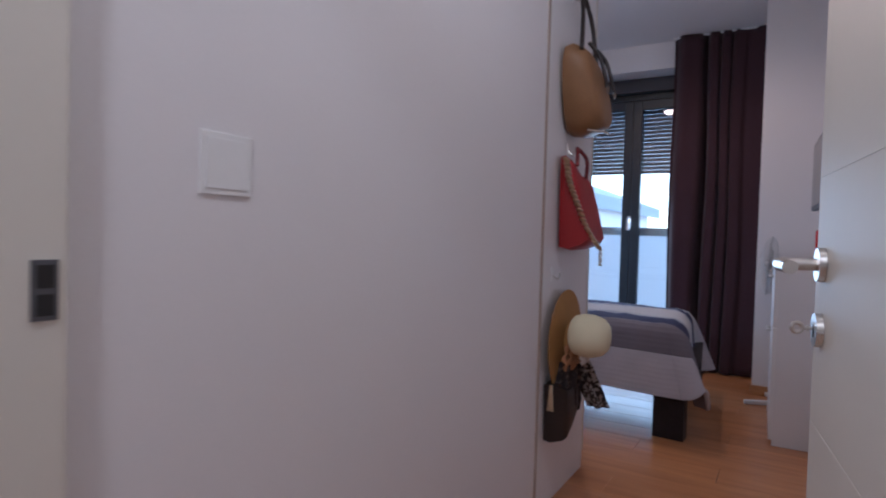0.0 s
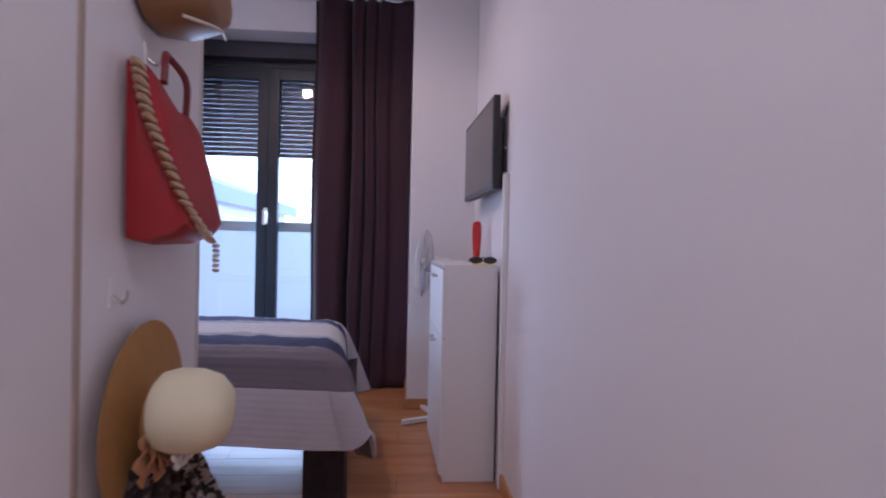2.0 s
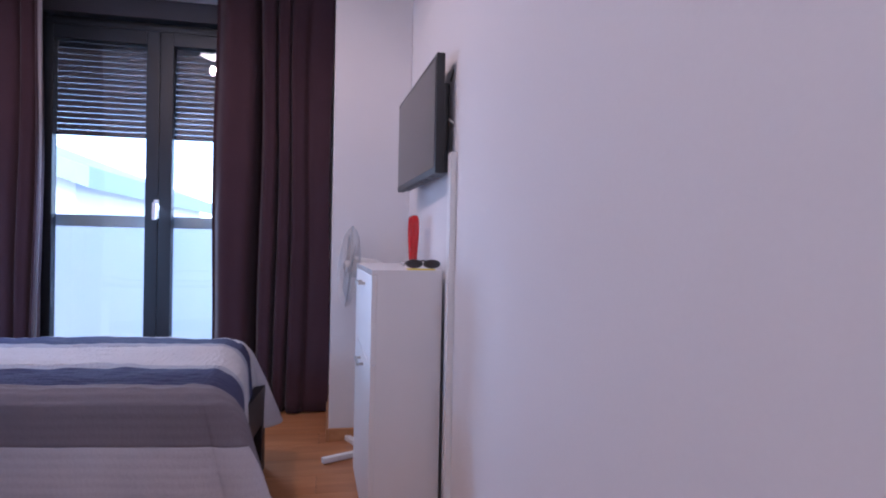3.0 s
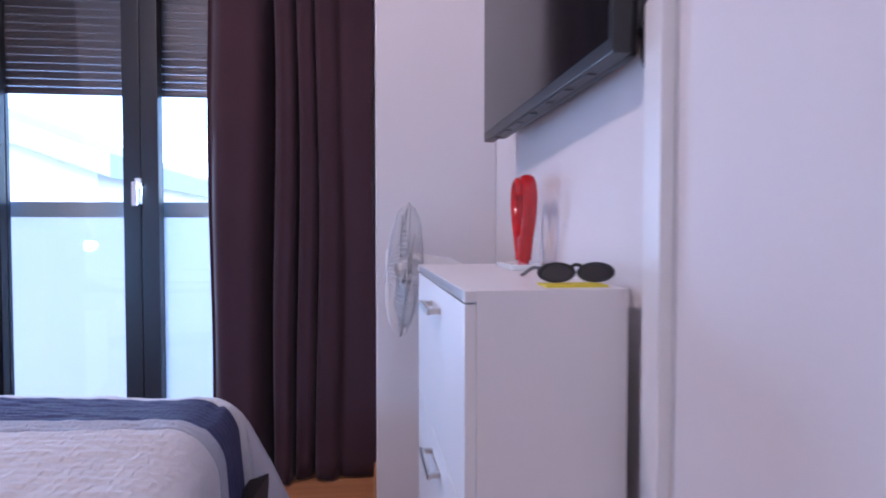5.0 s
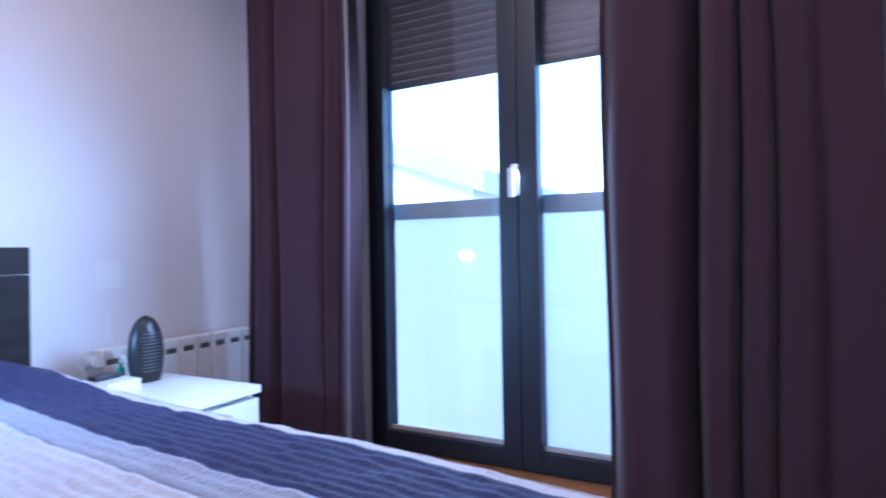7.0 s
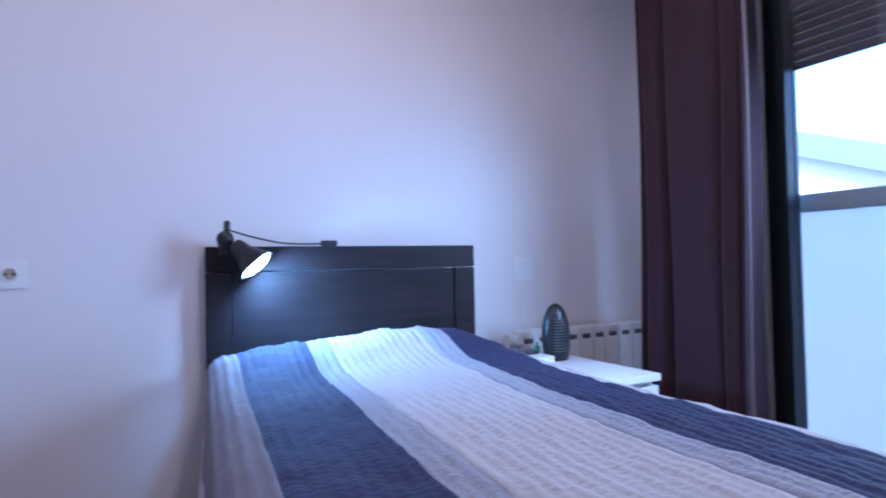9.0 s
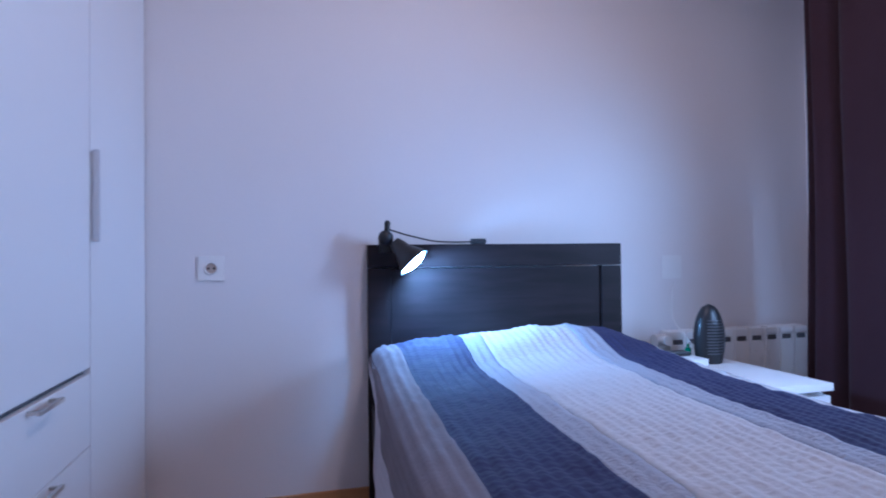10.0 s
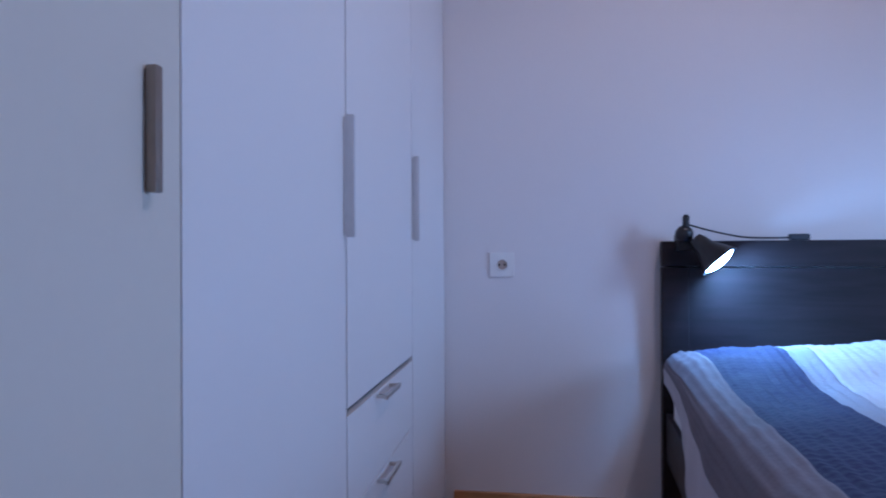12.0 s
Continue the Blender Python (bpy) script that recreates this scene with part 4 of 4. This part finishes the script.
def pedestal_fan():
    """White standing fan; the head looks across the room."""
    base = Vector((-0.205, 4.60, 0))
    f = thing("pedestal_fan", base, "white pedestal fan on a crossed foot", "fan")
    for a in (25, 115, 205, 295):
        d = Vector((math.cos(radians(a)), math.sin(radians(a)), 0))
        reach = 0.175 if d.x > 0 else 0.24
        bm = bmesh.new()
        box(bm, (0, -0.014, 0.004), (reach, 0.014, 0.030), 0.004)
        bmesh.ops.transform(bm, matrix=Matrix.Translation(base) @ Matrix.Rotation(radians(a), 4, "Z"), verts=bm.verts)
        part("foot", bm, WHITE_PLASTIC, f)
    bm = bmesh.new()
    rod(bm, base + Vector((0, 0, 0.028)), base + Vector((0, 0, 0.075)), 0.035, 0.022, 20)
    rod(bm, base + Vector((0, 0, 0.07)), base + Vector((0, 0, 0.55)), 0.0125)
    rod(bm, base + Vector((0, 0, 0.55)), base + Vector((0, 0, 0.86)), 0.0095)
    rod(bm, base + Vector((0, 0, 0.53)), base + Vector((0, 0, 0.575)), 0.019)
    part("pole", bm, WHITE_PLASTIC, f)
    head = Vector((-0.205, 4.60, 0.905))
    turn = Matrix.Rotation(radians(-90), 4, "Z") @ Matrix.Rotation(radians(-4), 4, "X")
    to = Matrix.Translation(head) @ turn
    bm = bmesh.new()
    rod(bm, (0, 0.02, 0.0), (0, -0.09, 0.0), 0.042, 0.050, 24)
    rod(bm, (0, 0.06, 0.0), (0, 0.02, 0.0), 0.026, 0.042, 24)
    rod(bm, (0, 0.0, -0.06), (0, 0.0, -0.02), 0.018)
    bmesh.ops.transform(bm, matrix=to, verts=bm.verts)
    part("motor", bm, WHITE_PLASTIC, f)
    for k, (side, depth) in enumerate(((-0.108, -0.052), (-0.112, 0.050))):
        bm = bmesh.new()
        ring(bm, (0, -0.11, 0), 0.192, 0.0032, "Y", 56, 6)
        ring(bm, (0, side + depth, 0), 0.052, 0.003, "Y", 32, 6)
        ring(bm, (0, side + depth * 0.82, 0), 0.125, 0.0016, "Y", 40, 5)
        for i in range(84):
            a = 2 * math.pi * i / 84
            ca, sa = math.cos(a), math.sin(a)
            pts = [(r * ca, side + depth * math.sqrt(max(0, 1 - ((r - 0.05) / 0.142) ** 2)), r * sa) for r in (0.05, 0.09, 0.13, 0.16, 0.18, 0.192)]
            tube(bm, pts, 0.0009, 4)
        bmesh.ops.transform(bm, matrix=to, verts=bm.verts)
        part("grille", bm, FAN_GREY, f, "pale wire grille")
    for i in range(3):
        a0 = radians(120 * i + 15)

        def blade(u, v):
            r = 0.03 + 0.135 * u
            a = a0 + (v - 0.5) * (1.35 - 0.25 * u)
            return Vector((r * math.cos(a), -0.11 + 0.035 * (v - 0.5), r * math.sin(a)))
        bm = bmesh.new()
        sheet(bm, 8, 8, blade)
        bmesh.ops.transform(bm, matrix=to, verts=bm.verts)
        ob = part("blade", bm, BLADE, f, "translucent white blade", smooth=80)
        s = ob.modifiers.new("thickness", "SOLIDIFY")
        s.thickness = 0.002
    bm = bmesh.new()
    ball(bm, (0, -0.115, 0), 0.03, (1, 0.8, 1))
    rod(bm, (0, -0.155, 0), (0, -0.165, 0), 0.050, 0.045, 28)
    bmesh.ops.transform(bm, matrix=to, verts=bm.verts)
    part("hub", bm, WHITE_PLASTIC, f)


pedestal_fan()


def heart_ornament():
    """Open heart on a clear base, facing the room."""
    c = Vector((-0.062, 4.200, 0.939))
    h = thing("heart_ornament", c, "red glazed open heart on a clear base", "ornament")
    bm = bmesh.new()
    box(bm, (c.x - 0.045, c.y - 0.075, c.z), (c.x + 0.030, c.y + 0.075, c.z + 0.012), 0.003)
    part("base", bm, GLASS_BASE, h)
    rim = [(-0.006, 0.020), (-0.017, 0.060), (-0.033, 0.105), (-0.041, 0.150), (-0.037, 0.184), (-0.022, 0.200), (-0.008, 0.192), (-0.003, 0.168)]
    left = curve_points([(c.x, c.y + 1.45 * y, c.z + z) for y, z in rim], 8)
    right = curve_points([(c.x, c.y - 1.45 * y, c.z + z) for y, z in rim], 8)
    for line in (left, right):
        bm = bmesh.new()
        rows = []
        for i, p in enumerate(line):
            d = (line[min(i + 1, len(line) - 1)] - line[max(i - 1, 0)]).normalized()
            side = Vector((1, 0, 0)).cross(d)
            rows.append([bm.verts.new(p + Vector((0.016 * math.cos(a), 0, 0)) + side * 0.0085 * math.sin(a)) for a in [2 * math.pi * k / 10 for k in range(10)]])
        for i in range(len(rows) - 1):
            for k in range(10):
                bm.faces.new((rows[i][k], rows[i][(k + 1) % 10], rows[i + 1][(k + 1) % 10], rows[i + 1][k]))
        bm.faces.new(rows[0])
        bm.faces.new(rows[-1])
        part("heart_half", bm, RED_GLASS, h)
    bm = bmesh.new()
    rows = [[bm.verts.new((c.x + 0.013 * math.cos(a), c.y + half * math.sin(a), c.z + z)) for a in [2 * math.pi * k / 16 for k in range(16)]]
            for z, half in ((0.011, 0.017), (0.03, 0.020), (0.05, 0.026), (0.066, 0.029), (0.072, 0.020))]
    for a, b in zip(rows, rows[1:]):
        for k in range(16):
            bm.faces.new((a[k], a[(k + 1) % 16], b[(k + 1) % 16], b[k]))
    bm.faces.new(rows[0])
    bm.faces.new(rows[-1])
    part("stem", bm, RED_GLASS, h)


heart_ornament()


def sunglasses():
    g = thing("sunglasses", (-0.13, 3.80, 0.943), "dark sunglasses on a yellow card", "sunglasses")
    z = 0.9595
    for y in (-0.031, 0.031):
        bm = bmesh.new()
        c = Vector((-0.085 + y, 3.778, z))
        ring(bm, (0, 0, 0), 0.027, 0.0035, "Y", 28, 8)
        bmesh.ops.scale(bm, vec=(1, 1, 0.52), verts=bm.verts)
        bmesh.ops.translate(bm, vec=c, verts=bm.verts)
        part("rim", bm, BLACK, g)
        bm = bmesh.new()
        rod(bm, (0, 0.0012, 0), (0, -0.0012, 0), 0.027, seg=28)
        bmesh.ops.scale(bm, vec=(1, 1, 0.52), verts=bm.verts)
        bmesh.ops.translate(bm, vec=c, verts=bm.verts)
        part("lens", bm, SMOKE, g)
        bm = bmesh.new()
        sx = -0.085 + y * 1.75
        tube(bm, curve_points([(sx, 3.781, z + 0.006), (sx, 3.83, z + 0.004), (sx * 0.98, 3.90, 0.948), (sx * 0.98, 3.915, 0.946)], 8), 0.0028, 6)
        part("temple", bm, BLACK, g)
    bm = bmesh.new()
    tube(bm, curve_points([(-0.097, 3.778, z + 0.006), (-0.085, 3.777, z + 0.012), (-0.073, 3.778, z + 0.006)], 6), 0.003, 6)
    part("bridge", bm, BLACK, g)
    c = thing("yellow_card", (-0.12, 3.78, 0.939), "yellow card lying on the shoe cabinet", "card")
    bm = bmesh.new()
    box(bm, (-0.140, 3.748, 0.939), (-0.045, 3.80, 0.9425), 0.001)
    part("card", bm, YELLOW, c)


sunglasses()

# ---- things hung on the end cabinet ----


def hook(y, z):
    k = thing("wall_hook", (SIDE, y, z), "small clear adhesive hook", "hook", "hooks on the cabinet side")
    bm = bmesh.new()
    box(bm, (SIDE, y - 0.012, z - 0.028), (SIDE + 0.004, y + 0.012, z + 0.028), 0.002)
    part("plate", bm, WHITE_PLASTIC, k)
    bm = bmesh.new()
    tube(bm, curve_points([(SIDE + 0.003, y, z - 0.005), (SIDE + 0.020, y, z - 0.018), (SIDE + 0.030, y, z - 0.008), (SIDE + 0.031, y, z + 0.006)], 6), 0.0035, 8)
    part("prong", bm, STEEL, k)


for hy, hz in ((2.545, 2.045), (2.535, 1.42), (2.40, 0.92), (2.42, 0.60)):
    hook(hy, hz)


def slab_bag(bm, x0, outline, thick, puff=0.5, n=10, taper=0.0):
    """A soft bag hung flat on the side of the cabinet: outline in y and z, bulging away from it."""
    cy = sum(p[0] for p in outline) / len(outline)
    cz = sum(p[1] for p in outline) / len(outline)
    m = len(outline)
    front = []
    for i in range(n + 1):
        f = 1 - i / n
        bulge = thick * (1 - f ** 3 * puff * 0.5 - (1 - puff * 0.5) * f ** 16)
        front.append([bm.verts.new((x0 + (bulge if i else thick * 0.30), cy + (p[0] - cy) * f, cz + (p[1] - cz) * f)) for p in outline])
    back = [bm.verts.new((x0, cy + (p[0] - cy) * 0.96, cz + (p[1] - cz) * 0.97)) for p in outline]
    for k in range(m):
        j = (k + 1) % m
        for i in range(n):
            bm.faces.new((front[i][k], front[i][j], front[i + 1][j], front[i + 1][k]))
        bm.faces.new((front[0][j], front[0][k], back[k], back[j]))
    bm.faces.new(back)
    low, high = min(p[1] for p in outline), max(p[1] for p in outline)
    for v in bm.verts:
        v.co.x = x0 + (v.co.x - x0) * (1 - taper * (v.co.z - low) / (high - low))
    bmesh.ops.remove_doubles(bm, verts=bm.verts, dist=0.0003)


def smooth_outline(points, n=5):
    loop = points + points[:3]
    full = curve_points([(0, a, b) for a, b in [points[-1]] + loop], n)
    body = full[n:n + n * len(points)]
    return [(p.y, p.z) for p in body]


def straight_outline(points, n=6):
    out = []
    for (a, b), (c, d) in zip(points, points[1:] + points[:1]):
        out += [(a + (c - a) * k / n, b + (d - b) * k / n) for k in range(n)]
    return out


def bags():
    r = thing("red_handbag", (SIDE + 0.04, 2.530, 1.03), "red leather handbag with a gold chain strap", "handbag")
    bm = bmesh.new()
    out = straight_outline([(2.425, 1.022), (2.470, 1.014), (2.680, 1.016), (2.730, 1.030), (2.715, 1.19), (2.690, 1.295), (2.640, 1.325), (2.560, 1.318), (2.500, 1.350), (2.440, 1.388), (2.415, 1.382), (2.418, 1.18)])
    slab_bag(bm, SIDE + 0.012, out, 0.125, 0.2, taper=0.68)
    part("body", bm, RED_LEATHER, r)
    bm = bmesh.new()
    tube(bm, curve_points([(SIDE + 0.055, 2.615, 1.30), (SIDE + 0.06, 2.600, 1.385), (SIDE + 0.035, 2.560, 1.428), (SIDE + 0.05, 2.510, 1.41), (SIDE + 0.06, 2.480, 1.35)], 10), 0.008)
    part("strap", bm, MAROON, r, "maroon leather strap")
    line = curve_points([(SIDE + 0.040, 2.408, 1.365), (SIDE + 0.054, 2.416, 1.28), (SIDE + 0.084, 2.432, 1.19), (SIDE + 0.114, 2.462, 1.10), (SIDE + 0.134, 2.555, 1.028)], 5)
    for i, p in enumerate(line):
        bm = bmesh.new()
        ball(bm, p, 0.0165, (0.75, 1.7, 0.40), 10, 6, Matrix.Rotation(radians(-10 if i % 2 else -18), 4, "X"))
        part("chain_link", bm, CHAIN, r)
    for k in range(6):
        bm = bmesh.new()
        ball(bm, (SIDE + 0.105, 2.690, 1.012 - 0.012 * k), 0.010, (0.9, 1.3, 0.5), 10, 6, Matrix.Rotation(radians(-12 if k % 2 else 10), 4, "X"))
        part("chain_link", bm, CHAIN, r)
    t = thing("tan_handbag", (SIDE + 0.04, 2.510, 1.50), "soft tan leather shoulder bag hung by its strap", "handbag")
    bm = bmesh.new()
    out = smooth_outline([(2.400, 1.77), (2.405, 1.66), (2.430, 1.56), (2.490, 1.485), (2.610, 1.48), (2.695, 1.53), (2.705, 1.64), (2.660, 1.74), (2.590, 1.80), (2.450, 1.825)])
    slab_bag(bm, SIDE + 0.012, out, 0.165, taper=0.45)
    part("body", bm, TAN_LEATHER, t)
    bm = bmesh.new()
    tube(bm, curve_points([(SIDE + 0.08, 2.425, 1.79), (SIDE + 0.06, 2.490, 1.95), (SIDE + 0.036, 2.550, 2.052), (SIDE + 0.06, 2.605, 1.95), (SIDE + 0.08, 2.625, 1.77)], 10), 0.009)
    part("strap", bm, DARK_LEATHER, t, "dark brown leather strap")
    for y in (2.50, 2.60):
        bm = bmesh.new()
        tube(bm, curve_points([(SIDE + 0.085, y, 1.835), (SIDE + 0.125, y + 0.004, 1.78), (SIDE + 0.150, y + 0.008, 1.70), (SIDE + 0.158, y + 0.010, 1.655)], 8), 0.0075, 8)
        side_strap = part("side_strap", bm, DARK_LEATHER, t, "dark brown leather strap")
        bm = bmesh.new()
        ring(bm, (SIDE + 0.162, y + 0.010, 1.645), 0.012, 0.003, "X", 20, 6)
        part("buckle", bm, BRASS_DARK, side_strap)
    bm = bmesh.new()
    tube(bm, curve_points([(SIDE + 0.10, 2.47, 1.487), (SIDE + 0.15, 2.53, 1.484), (SIDE + 0.14, 2.62, 1.492)], 8), 0.004, 8)
    part("bottom_piping", bm, BEAD, t, "pale piping")


bags()


def revolve(bm, c, prof, seg=40, squash=1.0):
    """A turned form on an axis along x: profile of (out, radius)."""
    rows = [[bm.verts.new((c[0] + o, c[1] + r * math.cos(2 * math.pi * k / seg), c[2] + squash * r * math.sin(2 * math.pi * k / seg))) for k in range(seg)] for o, r in prof]
    for i in range(len(rows) - 1):
        for k in range(seg):
            bm.faces.new((rows[i][k], rows[i][(k + 1) % seg], rows[i + 1][(k + 1) % seg], rows[i + 1][k]))
    bm.faces.new(rows[0])
    bm.faces.new(rows[-1])


def hats():
    h = thing("straw_hat", (SIDE + 0.02, 2.498, 0.72), "wide brown straw hat with a silk flower", "hat")
    bm = bmesh.new()
    revolve(bm, (SIDE + 0.030, 2.493, 0.648), [(0.0, 0.195), (0.004, 0.197), (0.012, 0.14), (0.018, 0.070), (0.04, 0.064), (0.06, 0.058), (0.07, 0.045), (0.072, 0.02), (0.07, 0.0)], 44, 1.05)
    part("brim_and_crown", bm, STRAW, h)
    for c, mat, r in (((SIDE + 0.080, 2.412, 0.598), SILK_TAN, 0.062), ((SIDE + 0.140, 2.395, 0.612), SILK_WHITE, 0.034)):
        bm = bmesh.new()
        for layer, (count, reach, lift) in enumerate(((6, 1.0, 0.10), (5, 0.78, 0.32), (4, 0.52, 0.50), (3, 0.30, 0.62))):
            for k in range(count):
                a0 = 2 * math.pi * (k + 0.45 * layer) / count

                def petal(u, v, a0=a0, count=count, reach=reach, lift=lift, k=k):
                    wide = (v - 0.5) * (12.0 / count) * math.sin(math.pi * min(1.0, 0.18 + 0.62 * u))
                    away = r * reach * (0.12 + 0.88 * u) * (1 - 0.28 * (2 * v - 1) ** 2 * u)
                    rise = r * (lift * (0.25 + 0.9 * u) + 0.10 * math.sin(9 * v + 2.3 * k) * u - 0.22 * u ** 4)
                    return Vector(c) + Vector((rise, away * math.cos(a0 + wide), away * math.sin(a0 + wide)))
                sheet(bm, 6, 6, petal)
        petals = part("flower", bm, mat, h, "silk flower", smooth=60)
        petals.modifiers.new("thickness", "SOLIDIFY").thickness = 0.0012
    f = thing("felt_hat", (SIDE + 0.15, 2.363, 0.70), "cream felt hat hung over the straw hat", "hat")
    bm = bmesh.new()
    revolve(bm, (SIDE + 0.092, 2.398, 0.694), [(0.0, 0.060), (0.012, 0.074), (0.04, 0.082), (0.08, 0.081), (0.115, 0.070), (0.135, 0.050), (0.142, 0.022), (0.143, 0.0)], 40, 1.0)
    part("crown", bm, CREAM, f)
    s = thing("scarves", (SIDE + 0.04, 2.498, 0.45), "dark knitted and speckled scarves hung below the hats", "scarf")
    for y, z0, z1, w, mat, ph in ((2.418, 0.58, 0.40, 0.06, BROWN_KNIT, 0.0), (2.488, 0.60, 0.38, 0.055, BROWN_KNIT, 1.3), (2.548, 0.60, 0.37, 0.04, LEOPARD, 2.1)):
        bm = bmesh.new()

        def cloth(u, v, y=y, z0=z0, z1=z1, w=w, ph=ph):
            a = 2 * math.pi * u
            k = 0.75 + 0.25 * math.sin(5 * a + ph) + 0.15 * noise.noise(Vector((u * 6, v * 5, ph)))
            lean = 0.07 * v if ph > 2 else 0.0
            return Vector((SIDE + 0.055 + 1.2 * lean + 0.05 * k * math.cos(a), y + lean + w * k * (0.7 + 0.5 * v) * math.sin(a), z0 + (z1 - z0) * v))
        sheet(bm, 40, 16, cloth, True)
        part("scarf", bm, mat, s, smooth=60)
    b = thing("black_bag", (SIDE + 0.03, 2.46, 0.30), "shiny black-brown leather bag with a gold tassel", "bag")
    bm = bmesh.new()
    slab_bag(bm, SIDE + 0.004, straight_outline([(2.335, 0.500), (2.52, 0.505), (2.545, 0.42), (2.42, 0.315), (2.345, 0.275)]), 0.095, 0.15)
    part("body", bm, DARK_LEATHER, b)
    bm = bmesh.new()
    rod(bm, (SIDE + 0.035, 2.333, 0.50), (SIDE + 0.035, 2.333, 0.475), 0.006, 0.008, 10)
    for k in range(7):
        rod(bm, (SIDE + 0.029 + 0.002 * k, 2.333, 0.476), (SIDE + 0.023 + 0.004 * k, 2.332, 0.40), 0.0016, seg=5)
    part("tassel", bm, CHAIN, b, "gold tassel")


hats()

# ---- lamps overhead ----


def ceiling_lamp(x, y, name, label):
    l = thing(name, (x, y, TOP - 0.09), label, "ceiling lamp")
    bm = bmesh.new()
    rod(bm, (x, y, TOP - 0.02), (x, y, TOP), 0.11, 0.11, 32)
    part("plate", bm, WHITE_PLASTIC, l)
    bm = bmesh.new()
    ball(bm, (x, y, TOP - 0.018), 0.125, (1, 1, 0.28), 28, 14)
    part("shade", bm, BULB, l, "lit opal shade")


ceiling_lamp(-1.5, 4.05, "ceiling_lamp", "round opal ceiling lamp, lit, in the bedroom")
# these two fixtures are never in view, added for the fill lights
ceiling_lamp(-0.52, 1.30, "ceiling_lamp", "round opal lamp, lit, unseen, added to light the passage")
ceiling_lamp(-0.42, -0.45, "ceiling_lamp", "round opal lamp, lit, unseen, added to light the hall")

# ---- floor boards ----
BOARDS = {}


def board(length, width):
    key = (round(length, 2), round(width, 3))
    if key not in BOARDS:
        bm = bmesh.new()
        box(bm, (0, 0, -0.010), (length - 0.0015, width - 0.0015, 0), 0.0012)
        BOARDS[key] = finish(bm, "plank", PARQUET, 0)
    return BOARDS[key]


for i in range(39):
    y = -1.60 + 0.193 * i
    width = min(0.193, NORTH - y)
    lo, hi = (-1.45, 0.60) if y < 0.40 else (SIDE, EAST) if y < 2.20 else (WEST, EAST)
    x = lo - (0.4 * i) % 1.2
    while x < hi - 0.02:
        a, b = max(lo, x), min(hi, x + 1.2)
        if b - a > 0.02 and width > 0.02:
            ob = new("plank", board(b - a, width))
            ob.parent, ob.location = floor, (a, y, 0)
        x += 1.2
